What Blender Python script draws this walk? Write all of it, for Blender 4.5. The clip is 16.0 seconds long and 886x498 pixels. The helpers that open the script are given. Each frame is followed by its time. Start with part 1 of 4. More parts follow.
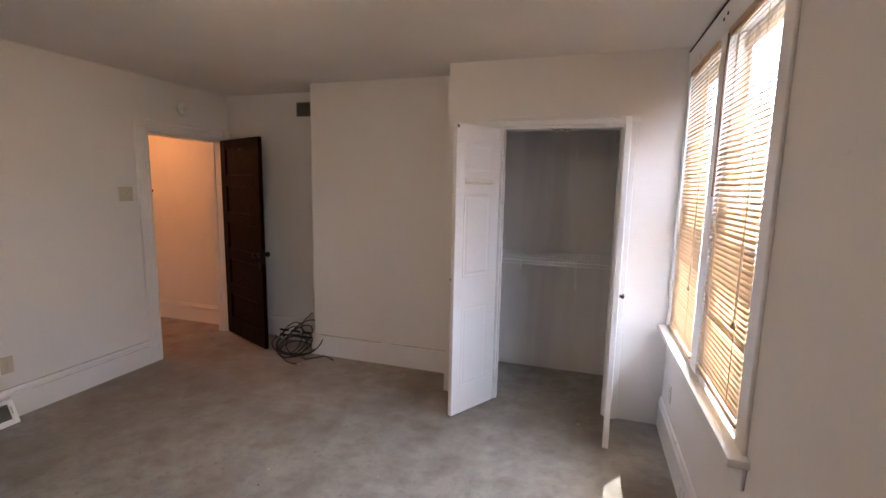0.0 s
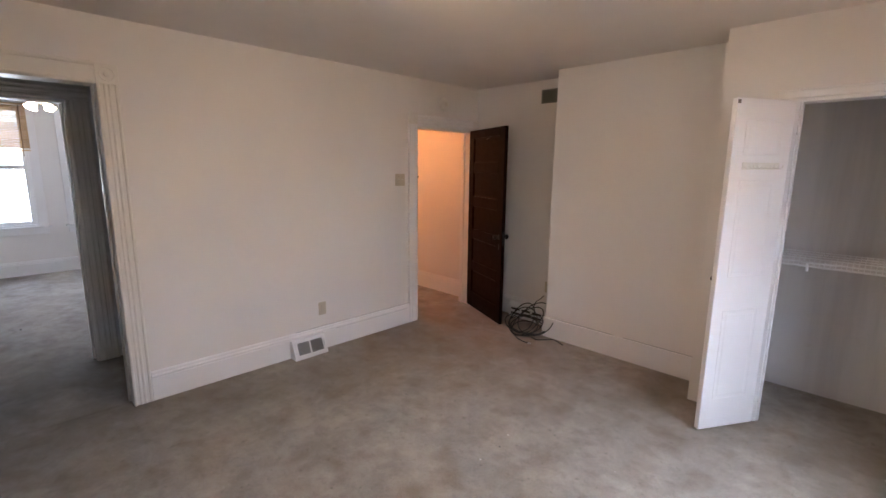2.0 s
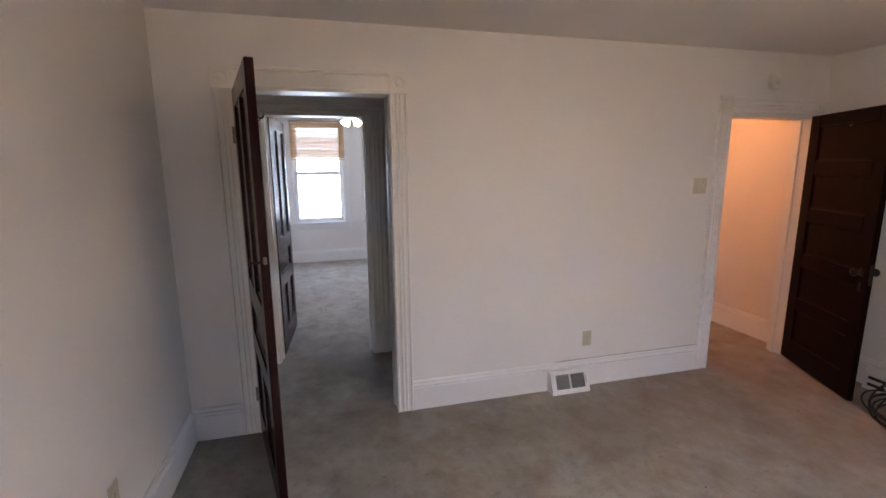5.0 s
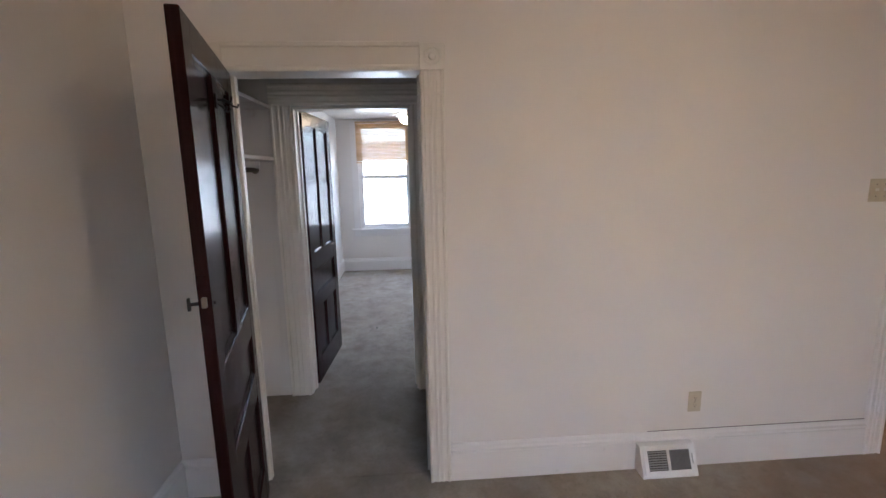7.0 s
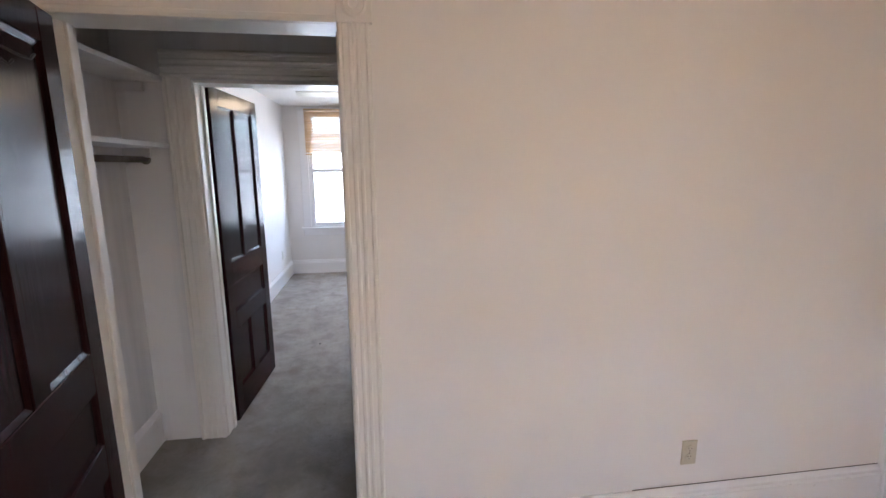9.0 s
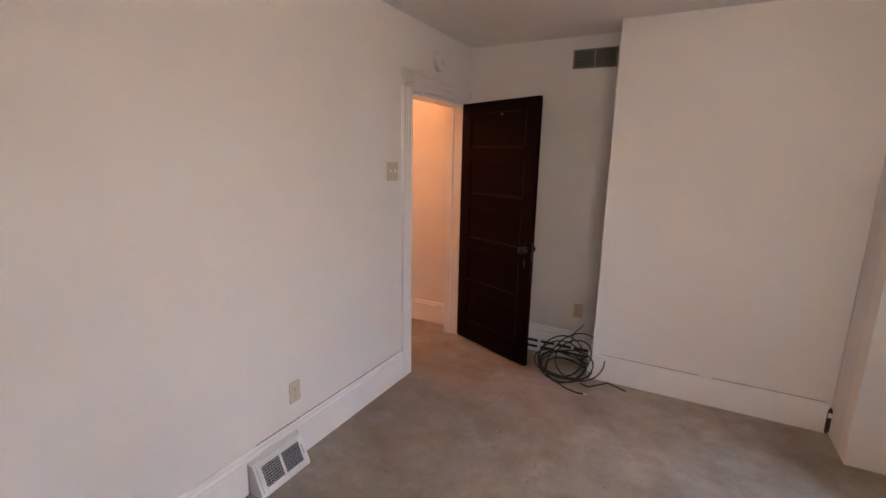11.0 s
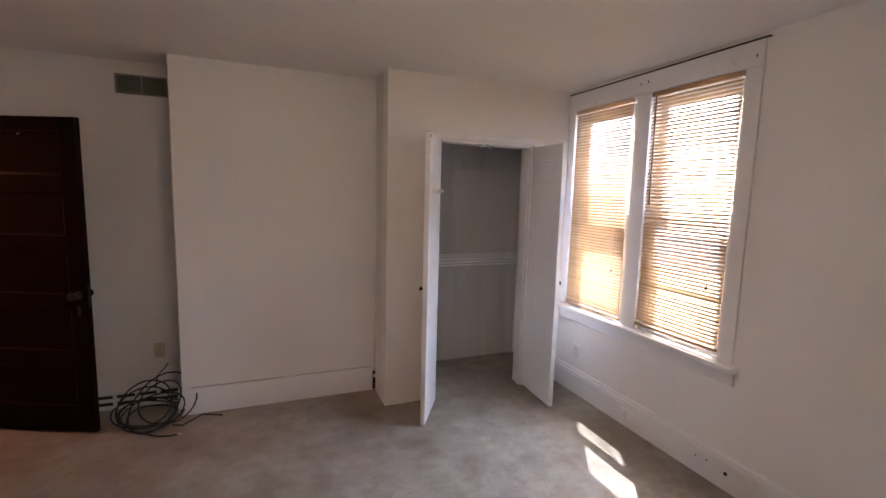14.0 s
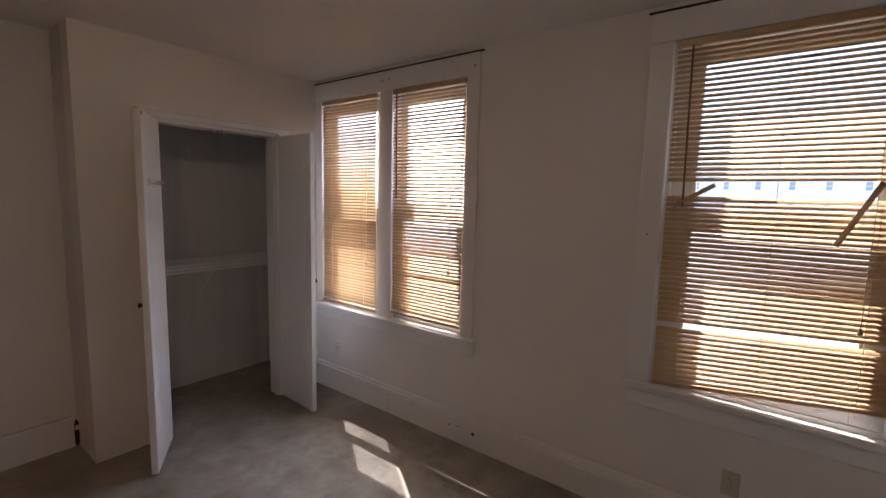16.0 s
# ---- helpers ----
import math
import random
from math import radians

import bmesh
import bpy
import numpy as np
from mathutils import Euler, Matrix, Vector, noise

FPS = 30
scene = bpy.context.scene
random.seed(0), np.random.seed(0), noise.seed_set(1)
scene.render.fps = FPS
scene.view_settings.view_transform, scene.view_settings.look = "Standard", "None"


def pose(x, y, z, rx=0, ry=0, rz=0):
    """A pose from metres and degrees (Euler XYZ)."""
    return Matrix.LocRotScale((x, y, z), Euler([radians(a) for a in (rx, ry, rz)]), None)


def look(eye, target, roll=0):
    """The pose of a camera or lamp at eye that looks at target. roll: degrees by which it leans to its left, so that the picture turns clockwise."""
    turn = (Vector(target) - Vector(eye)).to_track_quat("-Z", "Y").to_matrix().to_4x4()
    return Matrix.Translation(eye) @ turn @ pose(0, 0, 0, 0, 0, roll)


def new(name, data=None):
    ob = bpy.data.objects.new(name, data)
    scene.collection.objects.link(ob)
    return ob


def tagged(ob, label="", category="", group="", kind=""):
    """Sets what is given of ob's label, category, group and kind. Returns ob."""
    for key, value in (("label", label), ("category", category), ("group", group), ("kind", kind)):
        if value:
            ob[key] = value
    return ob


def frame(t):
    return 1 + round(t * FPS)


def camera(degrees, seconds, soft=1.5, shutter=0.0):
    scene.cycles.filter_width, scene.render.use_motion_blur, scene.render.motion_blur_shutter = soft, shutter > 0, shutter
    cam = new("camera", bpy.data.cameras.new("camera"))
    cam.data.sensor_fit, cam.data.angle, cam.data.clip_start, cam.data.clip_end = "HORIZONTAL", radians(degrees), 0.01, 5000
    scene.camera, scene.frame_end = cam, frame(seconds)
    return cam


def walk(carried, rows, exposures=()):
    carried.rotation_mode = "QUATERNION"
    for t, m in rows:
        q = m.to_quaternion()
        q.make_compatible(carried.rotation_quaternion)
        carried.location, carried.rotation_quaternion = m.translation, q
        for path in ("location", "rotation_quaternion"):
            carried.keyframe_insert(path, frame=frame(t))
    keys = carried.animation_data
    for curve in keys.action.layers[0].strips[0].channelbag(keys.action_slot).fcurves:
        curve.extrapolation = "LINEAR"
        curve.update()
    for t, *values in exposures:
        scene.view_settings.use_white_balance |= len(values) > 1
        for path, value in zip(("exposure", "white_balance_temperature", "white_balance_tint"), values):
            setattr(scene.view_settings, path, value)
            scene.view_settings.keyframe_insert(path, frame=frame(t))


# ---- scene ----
cam = camera(89.3, 16.0)
PATH = [
    (0, (0.361, -0.113, 1.582), (-0.238, 1.776, 1.306), 1.1),
    (0.5, (0.377, -0.12, 1.584), (-0.389, 1.698, 1.256), 0.8),
    (1, (0.352, -0.153, 1.591), (-0.665, 1.534, 1.248), 0.8),
    (1.5, (0.276, -0.207, 1.59), (-0.937, 1.346, 1.248), 0.6),
    (2, (0.216, -0.244, 1.592), (-1.171, 1.152, 1.236), 0.6),
    (2.5, (0.153, -0.301, 1.595), (-1.369, 0.946, 1.235), 0.3),
    (3, (0.101, -0.249, 1.655), (-1.584, 0.757, 1.27), -0.4),
    (3.5, (0.033, -0.177, 1.627), (-1.805, 0.518, 1.252), -0.4),
    (4, (-0.074, -0.141, 1.619), (-1.95, 0.442, 1.24), -0.5),
    (4.5, (-0.236, -0.147, 1.631), (-2.121, 0.401, 1.252), -0.5),
    (5, (-0.408, -0.132, 1.63), (-2.312, 0.365, 1.27), -0.5),
    (5.2, (-0.495, -0.132, 1.61), (-2.401, 0.362, 1.259), -0.3),
    (7.3, (-1.157, 0.291, 1.612), (-3.127, 0.319, 1.267), -1.5),
    (7.5, (-1.223, 0.337, 1.606), (-3.192, 0.294, 1.258), -1.7),
    (8, (-1.363, 0.434, 1.608), (-3.323, 0.276, 1.247), -1.6),
    (8.5, (-1.483, 0.433, 1.599), (-3.442, 0.288, 1.224), -1.1),
    (9, (-1.599, 0.39, 1.607), (-3.546, 0.663, 1.24), -0.3),
    (9.5, (-1.643, 0.348, 1.602), (-3.434, 1.152, 1.219), -0.2),
    (10, (-1.567, 0.326, 1.587), (-3.14, 1.503, 1.212), 0.3),
    (10.2, (-1.517, 0.303, 1.592), (-2.99, 1.602, 1.211), 0.3),
    (12.3, (-1.591, -0.034, 1.516), (-1.567, 1.933, 1.154), 3.3),
    (12.5, (-1.564, -0.053, 1.536), (-1.461, 1.914, 1.187), 3.4),
    (13, (-1.517, -0.084, 1.567), (-1.225, 1.87, 1.254), 2.8),
    (13.5, (-1.474, -0.079, 1.585), (-0.946, 1.83, 1.312), 2.1),
    (14, (-1.45, -0.065, 1.596), (-0.705, 1.775, 1.354), 1.5),
    (14.5, (-1.422, -0.041, 1.592), (-0.467, 1.699, 1.347), 0.5),
    (15, (-1.373, -0.025, 1.585), (-0.177, 1.56, 1.349), 0.8),
    (15.5, (-1.364, 0.004, 1.585), (0.04, 1.408, 1.349), 0.9),
    (16, (-1.347, 0.036, 1.577), (0.23, 1.244, 1.346), 1.4),
]
EXPOSURES = [(0.0, 2.9, 5850, 12), (0.5, 2.92, 5850, 12), (1.0, 2.84, 5850, 12), (1.5, 3.34, 5750, 13), (2.5, 3.29, 5850, 12), (3.5, 3.39, 5750, 12), (5.0, 3.34, 5650, 13), (7.5, 3.31, 5650, 10), (8.0, 3.45, 5650, 10), (9.0, 3.61, 5650, 11), (10.0, 3.57, 5650, 12), (12.5, 3.37, 5650, 14), (13.0, 2.95, 5650, 14), (13.5, 2.74, 5650, 15), (14.0, 2.89, 5700, 15), (14.5, 2.74, 5750, 15), (15.0, 2.24, 5850, 15), (16.0, 1.69, 6150, 17)]
walk(cam, [(t, look(*p)) for t, *p in PATH], EXPOSURES)

# ---- world, sun, lamps' strengths ----
SUN_FROM = Vector((0.30, 0.43, 0.92)).normalized()
world = bpy.data.worlds.new("sky")
scene.world = world
world.use_nodes = True
_wn = world.node_tree.nodes
_sky = _wn.new("ShaderNodeTexSky")
_sky.sky_type = "NISHITA"
_sky.sun_disc = False
_sky.sun_elevation = math.asin(SUN_FROM.z)
_sky.sun_rotation = math.atan2(SUN_FROM.x, SUN_FROM.y)
world.node_tree.links.new(_sky.outputs[0], _wn["Background"].inputs[0])
_wn["Background"].inputs[1].default_value = 0.15
_sun = bpy.data.lights.new("sun", "SUN")
_sun.energy, _sun.angle, _sun.color = 5.0, radians(0.5), (1.0, 0.95, 0.87)
sun = new("sun", _sun)
sun.matrix_world = look(SUN_FROM * 30, (0, 0, 0))
LAMP_BEDROOM, LAMP_HALL, LAMP_FAR = 4.6, 4.9, 3.0
WARM = (1.0, 0.72, 0.45)


def sky_in_window(x, y0, y1, z0, z1, inward, watts):
    """The sky's light in a window's opening, outside the panes."""
    d = bpy.data.lights.new("window_daylight", "AREA")
    d.shape, d.size, d.size_y, d.energy, d.color = "RECTANGLE", y1 - y0, z1 - z0, watts, (0.86, 0.92, 1.0)
    o = new("window_daylight", d)
    y, z = (y0 + y1) / 2, (z0 + z1) / 2
    o.matrix_world = Matrix(((0, 0, -inward, x), (-inward, 0, 0, y), (0, 1, 0, z), (0, 0, 0, 1)))
    return o


sky_in_window(1.03, 2.36, 2.97, 0.75, 2.27, -1, 4.6)
sky_in_window(1.03, 1.62, 2.22, 0.75, 2.27, -1, 3.7)
sky_in_window(-8.68, -0.62, 0.19, 0.74, 2.36, 1, 1.35)
sky_in_window(-8.68, 0.66, 1.36, 0.74, 2.36, 1, 1.35)
HALL_WARM = (1.0, 0.36, 0.11)


# ---- materials ----
def node(nt, kind, **inputs):
    n = nt.nodes.new(kind)
    for k, v in inputs.items():
        n.inputs[k.replace("_", " ")].default_value = v
    return n


def coords(nt):
    return nt.nodes.new("ShaderNodeTexCoord").outputs["Object"]


def world_pos(nt):
    return nt.nodes.new("ShaderNodeNewGeometry").outputs["Position"]


def ramp(nt, fac, stops):
    r = nt.nodes.new("ShaderNodeValToRGB")
    el = r.color_ramp.elements
    while len(el) < len(stops):
        el.new(0.5)
    for e, (p, c) in zip(el, stops):
        e.position, e.color = p, (*c, 1)
    nt.links.new(fac, r.inputs[0])
    return r.outputs[0]


def noise_tex(nt, vec, scale, detail=4.0, rough=0.55, dist=0.0):
    n = nt.nodes.new("ShaderNodeTexNoise")
    n.inputs["Scale"].default_value = scale
    n.inputs["Detail"].default_value = detail
    n.inputs["Roughness"].default_value = rough
    n.inputs["Distortion"].default_value = dist
    nt.links.new(vec, n.inputs["Vector"])
    return n.outputs["Fac"]


def mix(nt, fac, a, b, blend="MIX"):
    m = nt.nodes.new("ShaderNodeMix")
    m.data_type, m.blend_type = "RGBA", blend
    for sock, v in ((m.inputs[0], fac), (m.inputs[6], a), (m.inputs[7], b)):
        if hasattr(v, "is_output"):
            nt.links.new(v, sock)
        else:
            sock.default_value = v if isinstance(v, float) else (*v, 1)
    return m.outputs[2]


def bump(nt, bsdf, height, strength, distance):
    b = nt.nodes.new("ShaderNodeBump")
    b.inputs["Strength"].default_value = strength
    b.inputs["Distance"].default_value = distance
    nt.links.new(height, b.inputs["Height"])
    nt.links.new(b.outputs[0], bsdf.inputs["Normal"])
    return b


def base(name, color=(0.8, 0.8, 0.8), rough=0.5, metal=0.0):
    m = bpy.data.materials.new(name)
    m.use_nodes = True
    b = m.node_tree.nodes["Principled BSDF"]
    b.inputs["Base Color"].default_value = (*color, 1)
    b.inputs["Roughness"].default_value = rough
    b.inputs["Metallic"].default_value = metal
    return m, m.node_tree, b


def painted(name, color, rough, mottling=0.03, dirt=(0.55, 0.47, 0.38), dirt_amount=0.12, bumpy=0.0015, streaks=0.0):
    """Old house paint: broad mottling, faint scuffs, roller texture."""
    m, nt, b = base(name, color, rough)
    p = world_pos(nt)
    lo = tuple(c * (1 - mottling) for c in color)
    hi = tuple(min(1, c * (1 + mottling)) for c in color)
    broad = ramp(nt, noise_tex(nt, p, 0.9, 3), [(0.3, lo), (0.7, hi)])
    scuff = ramp(nt, noise_tex(nt, p, 6.5, 6, 0.7, 0.6), [(0.62, (0, 0, 0)), (0.8, (dirt_amount,) * 3)])
    col = mix(nt, scuff, broad, dirt)
    if streaks:
        mp = nt.nodes.new("ShaderNodeMapping")
        mp.inputs["Scale"].default_value = (4.5, 4.5, 0.35)
        nt.links.new(p, mp.inputs[0])
        run = ramp(nt, noise_tex(nt, mp.outputs[0], 1.0, 4, 0.6), [(0.48, (0, 0, 0)), (0.72, (streaks,) * 3)])
        col = mix(nt, run, col, (0.38, 0.36, 0.35))
    nt.links.new(col, b.inputs["Base Color"])
    wave = noise_tex(nt, p, 2.3, 2)
    fine = noise_tex(nt, p, 240, 2)
    hgt = nt.nodes.new("ShaderNodeMath")
    hgt.operation = "MULTIPLY_ADD"
    nt.links.new(fine, hgt.inputs[0])
    hgt.inputs[1].default_value = 0.12
    nt.links.new(wave, hgt.inputs[2])
    bump(nt, b, hgt.outputs[0], 0.5, bumpy * 4)
    rr = ramp(nt, noise_tex(nt, p, 11, 3), [(0.3, (rough * 0.85,) * 3), (0.7, (min(1, rough * 1.12),) * 3)])
    nt.links.new(rr, b.inputs["Roughness"])
    return m


M_WALL = painted("wall_paint", (0.80, 0.765, 0.735), 0.6)
M_CLOSET = painted("closet_paint", (0.74, 0.72, 0.71), 0.65, 0.06, dirt_amount=0.25, streaks=0.42)
M_CEIL = painted("ceiling_paint", (0.81, 0.775, 0.735), 0.75, 0.04)
# Dark grey of the added closet ceiling, chosen to dim the doorway head.
M_PASSAGE_DIM = painted("passage_dim_grey", (0.42, 0.40, 0.37), 0.85, 0.08, dirt_amount=0.3)
M_TRIM = painted("trim_paint", (0.82, 0.80, 0.79), 0.32, 0.02, dirt_amount=0.15)
M_TRIM_OLD = painted("old_trim_paint", (0.78, 0.75, 0.70), 0.35, 0.03, dirt_amount=0.14)
M_CDOOR = painted("white_door_paint", (0.84, 0.82, 0.82), 0.4, 0.015, dirt_amount=0.08)
M_WIN = painted("window_paint", (0.82, 0.81, 0.80), 0.3, 0.02)


def m_carpet():
    m, nt, b = base("carpet", (0.3, 0.27, 0.24), 0.95)
    p = world_pos(nt)
    clean = ramp(nt, noise_tex(nt, p, 1.3, 5, 0.65, 0.1), [(0.3, (0.48, 0.42, 0.36)), (0.7, (0.60, 0.545, 0.48))])
    worn = ramp(nt, noise_tex(nt, p, 4.5, 6, 0.7, 0.15), [(0.36, (0, 0, 0)), (0.72, (0.8,) * 3)])
    c1 = mix(nt, worn, clean, (0.29, 0.26, 0.215))
    blot = ramp(nt, noise_tex(nt, p, 9.5, 4, 0.6, 0.1), [(0.52, (0, 0, 0)), (0.72, (0.42,) * 3)])
    c1 = mix(nt, blot, c1, (0.235, 0.21, 0.175))
    speck = ramp(nt, noise_tex(nt, p, 26, 3, 0.6), [(0.62, (0, 0, 0)), (0.72, (0.55,) * 3)])
    c1 = mix(nt, speck, c1, (0.20, 0.17, 0.14))
    sv = nt.nodes.new("ShaderNodeVectorMath")
    sv.operation = "ADD"
    sv.inputs[1].default_value = (7.3, 2.1, 0)
    nt.links.new(p, sv.inputs[0])
    spots = ramp(nt, noise_tex(nt, sv.outputs[0], 4.2, 2, 0.5, 0.0), [(0.52, (0, 0, 0)), (0.78, (0.6,) * 3)])
    c2 = mix(nt, spots, c1, (0.22, 0.165, 0.12))
    # Soiled patches; the orange one at (-2.75, 2.8) paints in hall lamp spill.
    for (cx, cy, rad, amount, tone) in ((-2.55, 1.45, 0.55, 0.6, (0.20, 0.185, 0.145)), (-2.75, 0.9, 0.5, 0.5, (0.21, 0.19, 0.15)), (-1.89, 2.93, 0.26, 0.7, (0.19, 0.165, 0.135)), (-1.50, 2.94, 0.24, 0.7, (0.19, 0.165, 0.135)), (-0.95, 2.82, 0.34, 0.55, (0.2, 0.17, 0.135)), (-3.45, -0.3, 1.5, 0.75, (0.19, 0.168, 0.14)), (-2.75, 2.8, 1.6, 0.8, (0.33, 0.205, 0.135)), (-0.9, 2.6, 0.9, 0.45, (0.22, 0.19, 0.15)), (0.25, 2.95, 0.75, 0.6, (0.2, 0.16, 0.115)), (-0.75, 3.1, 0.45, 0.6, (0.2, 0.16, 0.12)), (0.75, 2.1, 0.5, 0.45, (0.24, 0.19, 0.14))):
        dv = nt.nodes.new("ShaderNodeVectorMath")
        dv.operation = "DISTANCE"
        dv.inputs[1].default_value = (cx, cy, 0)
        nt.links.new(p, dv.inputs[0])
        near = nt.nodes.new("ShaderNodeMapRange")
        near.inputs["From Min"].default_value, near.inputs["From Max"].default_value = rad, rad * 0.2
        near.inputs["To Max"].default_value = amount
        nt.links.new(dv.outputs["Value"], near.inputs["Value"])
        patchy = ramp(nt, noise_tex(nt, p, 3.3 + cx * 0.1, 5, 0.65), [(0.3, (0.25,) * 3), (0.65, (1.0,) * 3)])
        soil_and_glow = nt.nodes.new("ShaderNodeMath")
        soil_and_glow.operation = "MULTIPLY"
        nt.links.new(near.outputs[0], soil_and_glow.inputs[0])
        nt.links.new(patchy, soil_and_glow.inputs[1])
        c2 = mix(nt, soil_and_glow.outputs[0], c2, tone)
    tuft = noise_tex(nt, p, 330, 3, 0.7)
    c3 = mix(nt, 0.55, c2, ramp(nt, tuft, [(0.25, (0.35,) * 3), (0.75, (1.0,) * 3)]), "MULTIPLY")
    tuft2 = noise_tex(nt, p, 70, 3, 0.7)
    c4 = mix(nt, 0.35, c3, ramp(nt, tuft2, [(0.3, (0.6,) * 3), (0.7, (1.0,) * 3)]), "MULTIPLY")
    nt.links.new(c4, b.inputs["Base Color"])
    b.inputs["Sheen Weight"].default_value = 0.15
    b.inputs["Specular IOR Level"].default_value = 0.1
    h = nt.nodes.new("ShaderNodeMath")
    h.operation = "MULTIPLY_ADD"
    nt.links.new(tuft2, h.inputs[0])
    h.inputs[1].default_value = 0.8
    nt.links.new(tuft, h.inputs[2])
    bump(nt, b, h.outputs[0], 0.7, 0.006)
    return m


def m_wood(name, dark, light, rough, coat=0.0, along="Z", gloss=0.16, relief=0.25, worn=0.1):
    m, nt, b = base(name, dark, rough)
    p = coords(nt)
    mp = nt.nodes.new("ShaderNodeMapping")
    mp.inputs["Scale"].default_value = (60, 60, 3) if along == "Z" else (3, 60, 60)
    nt.links.new(p, mp.inputs[0])
    g = noise_tex(nt, mp.outputs[0], 1.0, 5, 0.6, 0.4)
    c = ramp(nt, g, [(0.3, dark), (0.75, light)])
    wear = ramp(nt, noise_tex(nt, p, 9, 6, 0.7), [(0.70, (0, 0, 0)), (0.85, (worn,) * 3)])
    nt.links.new(mix(nt, wear, c, tuple(x * 1.8 for x in light)), b.inputs["Base Color"])
    rr = ramp(nt, noise_tex(nt, p, 14, 5, 0.7), [(0.3, (rough * 0.8,) * 3), (0.75, (min(1, rough * 1.25),) * 3)])
    nt.links.new(rr, b.inputs["Roughness"])
    b.inputs["Specular IOR Level"].default_value = gloss
    b.inputs["Coat Weight"].default_value = coat
    b.inputs["Coat Roughness"].default_value = 0.09
    h = nt.nodes.new("ShaderNodeMath")
    h.operation = "MULTIPLY_ADD"
    nt.links.new(g, h.inputs[0])
    h.inputs[1].default_value = 0.7
    nt.links.new(noise_tex(nt, p, 7, 4), h.inputs[2])
    bump(nt, b, h.outputs[0], relief, 0.003)
    return m


def m_slat():
    m, nt, b = base("slat_vinyl", (0.62, 0.42, 0.22), 0.45)
    oi = nt.nodes.new("ShaderNodeObjectInfo")
    c = ramp(nt, oi.outputs["Random"], [(0.0, (0.58, 0.385, 0.20)), (1.0, (0.68, 0.475, 0.27))])
    p = coords(nt)
    g = ramp(nt, noise_tex(nt, p, 18, 4), [(0.3, (0.85,) * 3), (0.7, (1.0,) * 3)])
    col = mix(nt, 1.0, c, g, "MULTIPLY")
    nt.links.new(col, b.inputs["Base Color"])
    tr = nt.nodes.new("ShaderNodeBsdfTranslucent")
    nt.links.new(mix(nt, 0.3, col, (0.95, 0.90, 0.80)), tr.inputs[0])
    mx = nt.nodes.new("ShaderNodeMixShader")
    mx.inputs[0].default_value = 0.14
    nt.links.new(b.outputs[0], mx.inputs[1])
    nt.links.new(tr.outputs[0], mx.inputs[2])
    nt.links.new(mx.outputs[0], nt.nodes["Material Output"].inputs[0])
    return m


def m_glass():
    m, nt, b = base("window_glass", (1, 1, 1), 0.0)
    b.inputs["Transmission Weight"].default_value = 1.0
    b.inputs["IOR"].default_value = 1.05
    return m


def m_glow(name, color, strength):
    m, nt, b = base(name, (0.9, 0.88, 0.84), 0.3)
    b.inputs["Emission Color"].default_value = (*color, 1)
    b.inputs["Emission Strength"].default_value = strength
    return m


def m_siding(name, c):
    m, nt, b = base(name, c, 0.6)
    p = world_pos(nt)
    v = ramp(nt, noise_tex(nt, p, 1.6, 4), [(0.3, tuple(x * 0.88 for x in c)), (0.7, c)])
    nt.links.new(v, b.inputs["Base Color"])
    return m


def plain(name, color, rough=0.5, metal=0.0, var=0.08, scale=25):
    m, nt, b = base(name, color, rough, metal)
    v = ramp(nt, noise_tex(nt, coords(nt), scale, 4), [(0.3, tuple(x * (1 - var) for x in color)), (0.7, color)])
    nt.links.new(v, b.inputs["Base Color"])
    return m


M_CARPET = m_carpet()
M_BROWN = m_wood("dark_varnished_wood", (0.017, 0.0062, 0.0066), (0.029, 0.0105, 0.0108), 0.18, 0.028, "Z", 0.05, 0.28)
M_BROWN2 = m_wood("dark_stained_wood", (0.0075, 0.0019, 0.0018), (0.0105, 0.0027, 0.0026), 0.40, 0.0, "Z", 0.06, 0.03, 0.0)
M_ROD = m_wood("brown_rod_wood", (0.06, 0.04, 0.028), (0.12, 0.08, 0.055), 0.5, 0.0, "X")
M_SLAT = m_slat()
M_GLASS = m_glass()
M_CORD = plain("cord", (0.72, 0.62, 0.46), 0.8)
M_WAND = plain("wand_wood", (0.22, 0.12, 0.05), 0.4)
M_BEIGE = plain("beige_plastic", (0.60, 0.53, 0.40), 0.4)
M_IVORY = plain("ivory_plastic", (0.74, 0.71, 0.64), 0.4)
M_SLOT = plain("slot_dark", (0.02, 0.018, 0.016), 0.6)
M_METAL = plain("aged_metal", (0.25, 0.22, 0.19), 0.4, 0.9)
M_BLACK_METAL = plain("black_iron", (0.012, 0.010, 0.009), 0.55, 0.15)
M_STEEL = plain("steel", (0.6, 0.6, 0.6), 0.3, 1.0)
M_VENT = painted("vent_enamel", (0.78, 0.77, 0.76), 0.35, 0.02, dirt_amount=0.3)
M_FIN = plain("vent_fin", (0.42, 0.42, 0.41), 0.45, 0.2)
M_GRILLE = plain("grille_paint", (0.27, 0.27, 0.23), 0.5)
M_DUCT = plain("duct_dark", (0.035, 0.033, 0.03), 0.8)
M_CABLE = plain("cable_rubber", (0.008, 0.0075, 0.0075), 0.55)
M_WIRE = plain("white_vinyl_wire", (0.88, 0.88, 0.88), 0.35)
M_PLASTIC = plain("white_plastic", (0.80, 0.78, 0.72), 0.4)
M_CRACK = plain("bare_dark_wood", (0.06, 0.04, 0.03), 0.8)
M_SHADE = m_glow("lit_glass_shade", WARM, LAMP_FAR)
M_DOME = m_glow("lit_glass_dome", WARM, LAMP_BEDROOM)
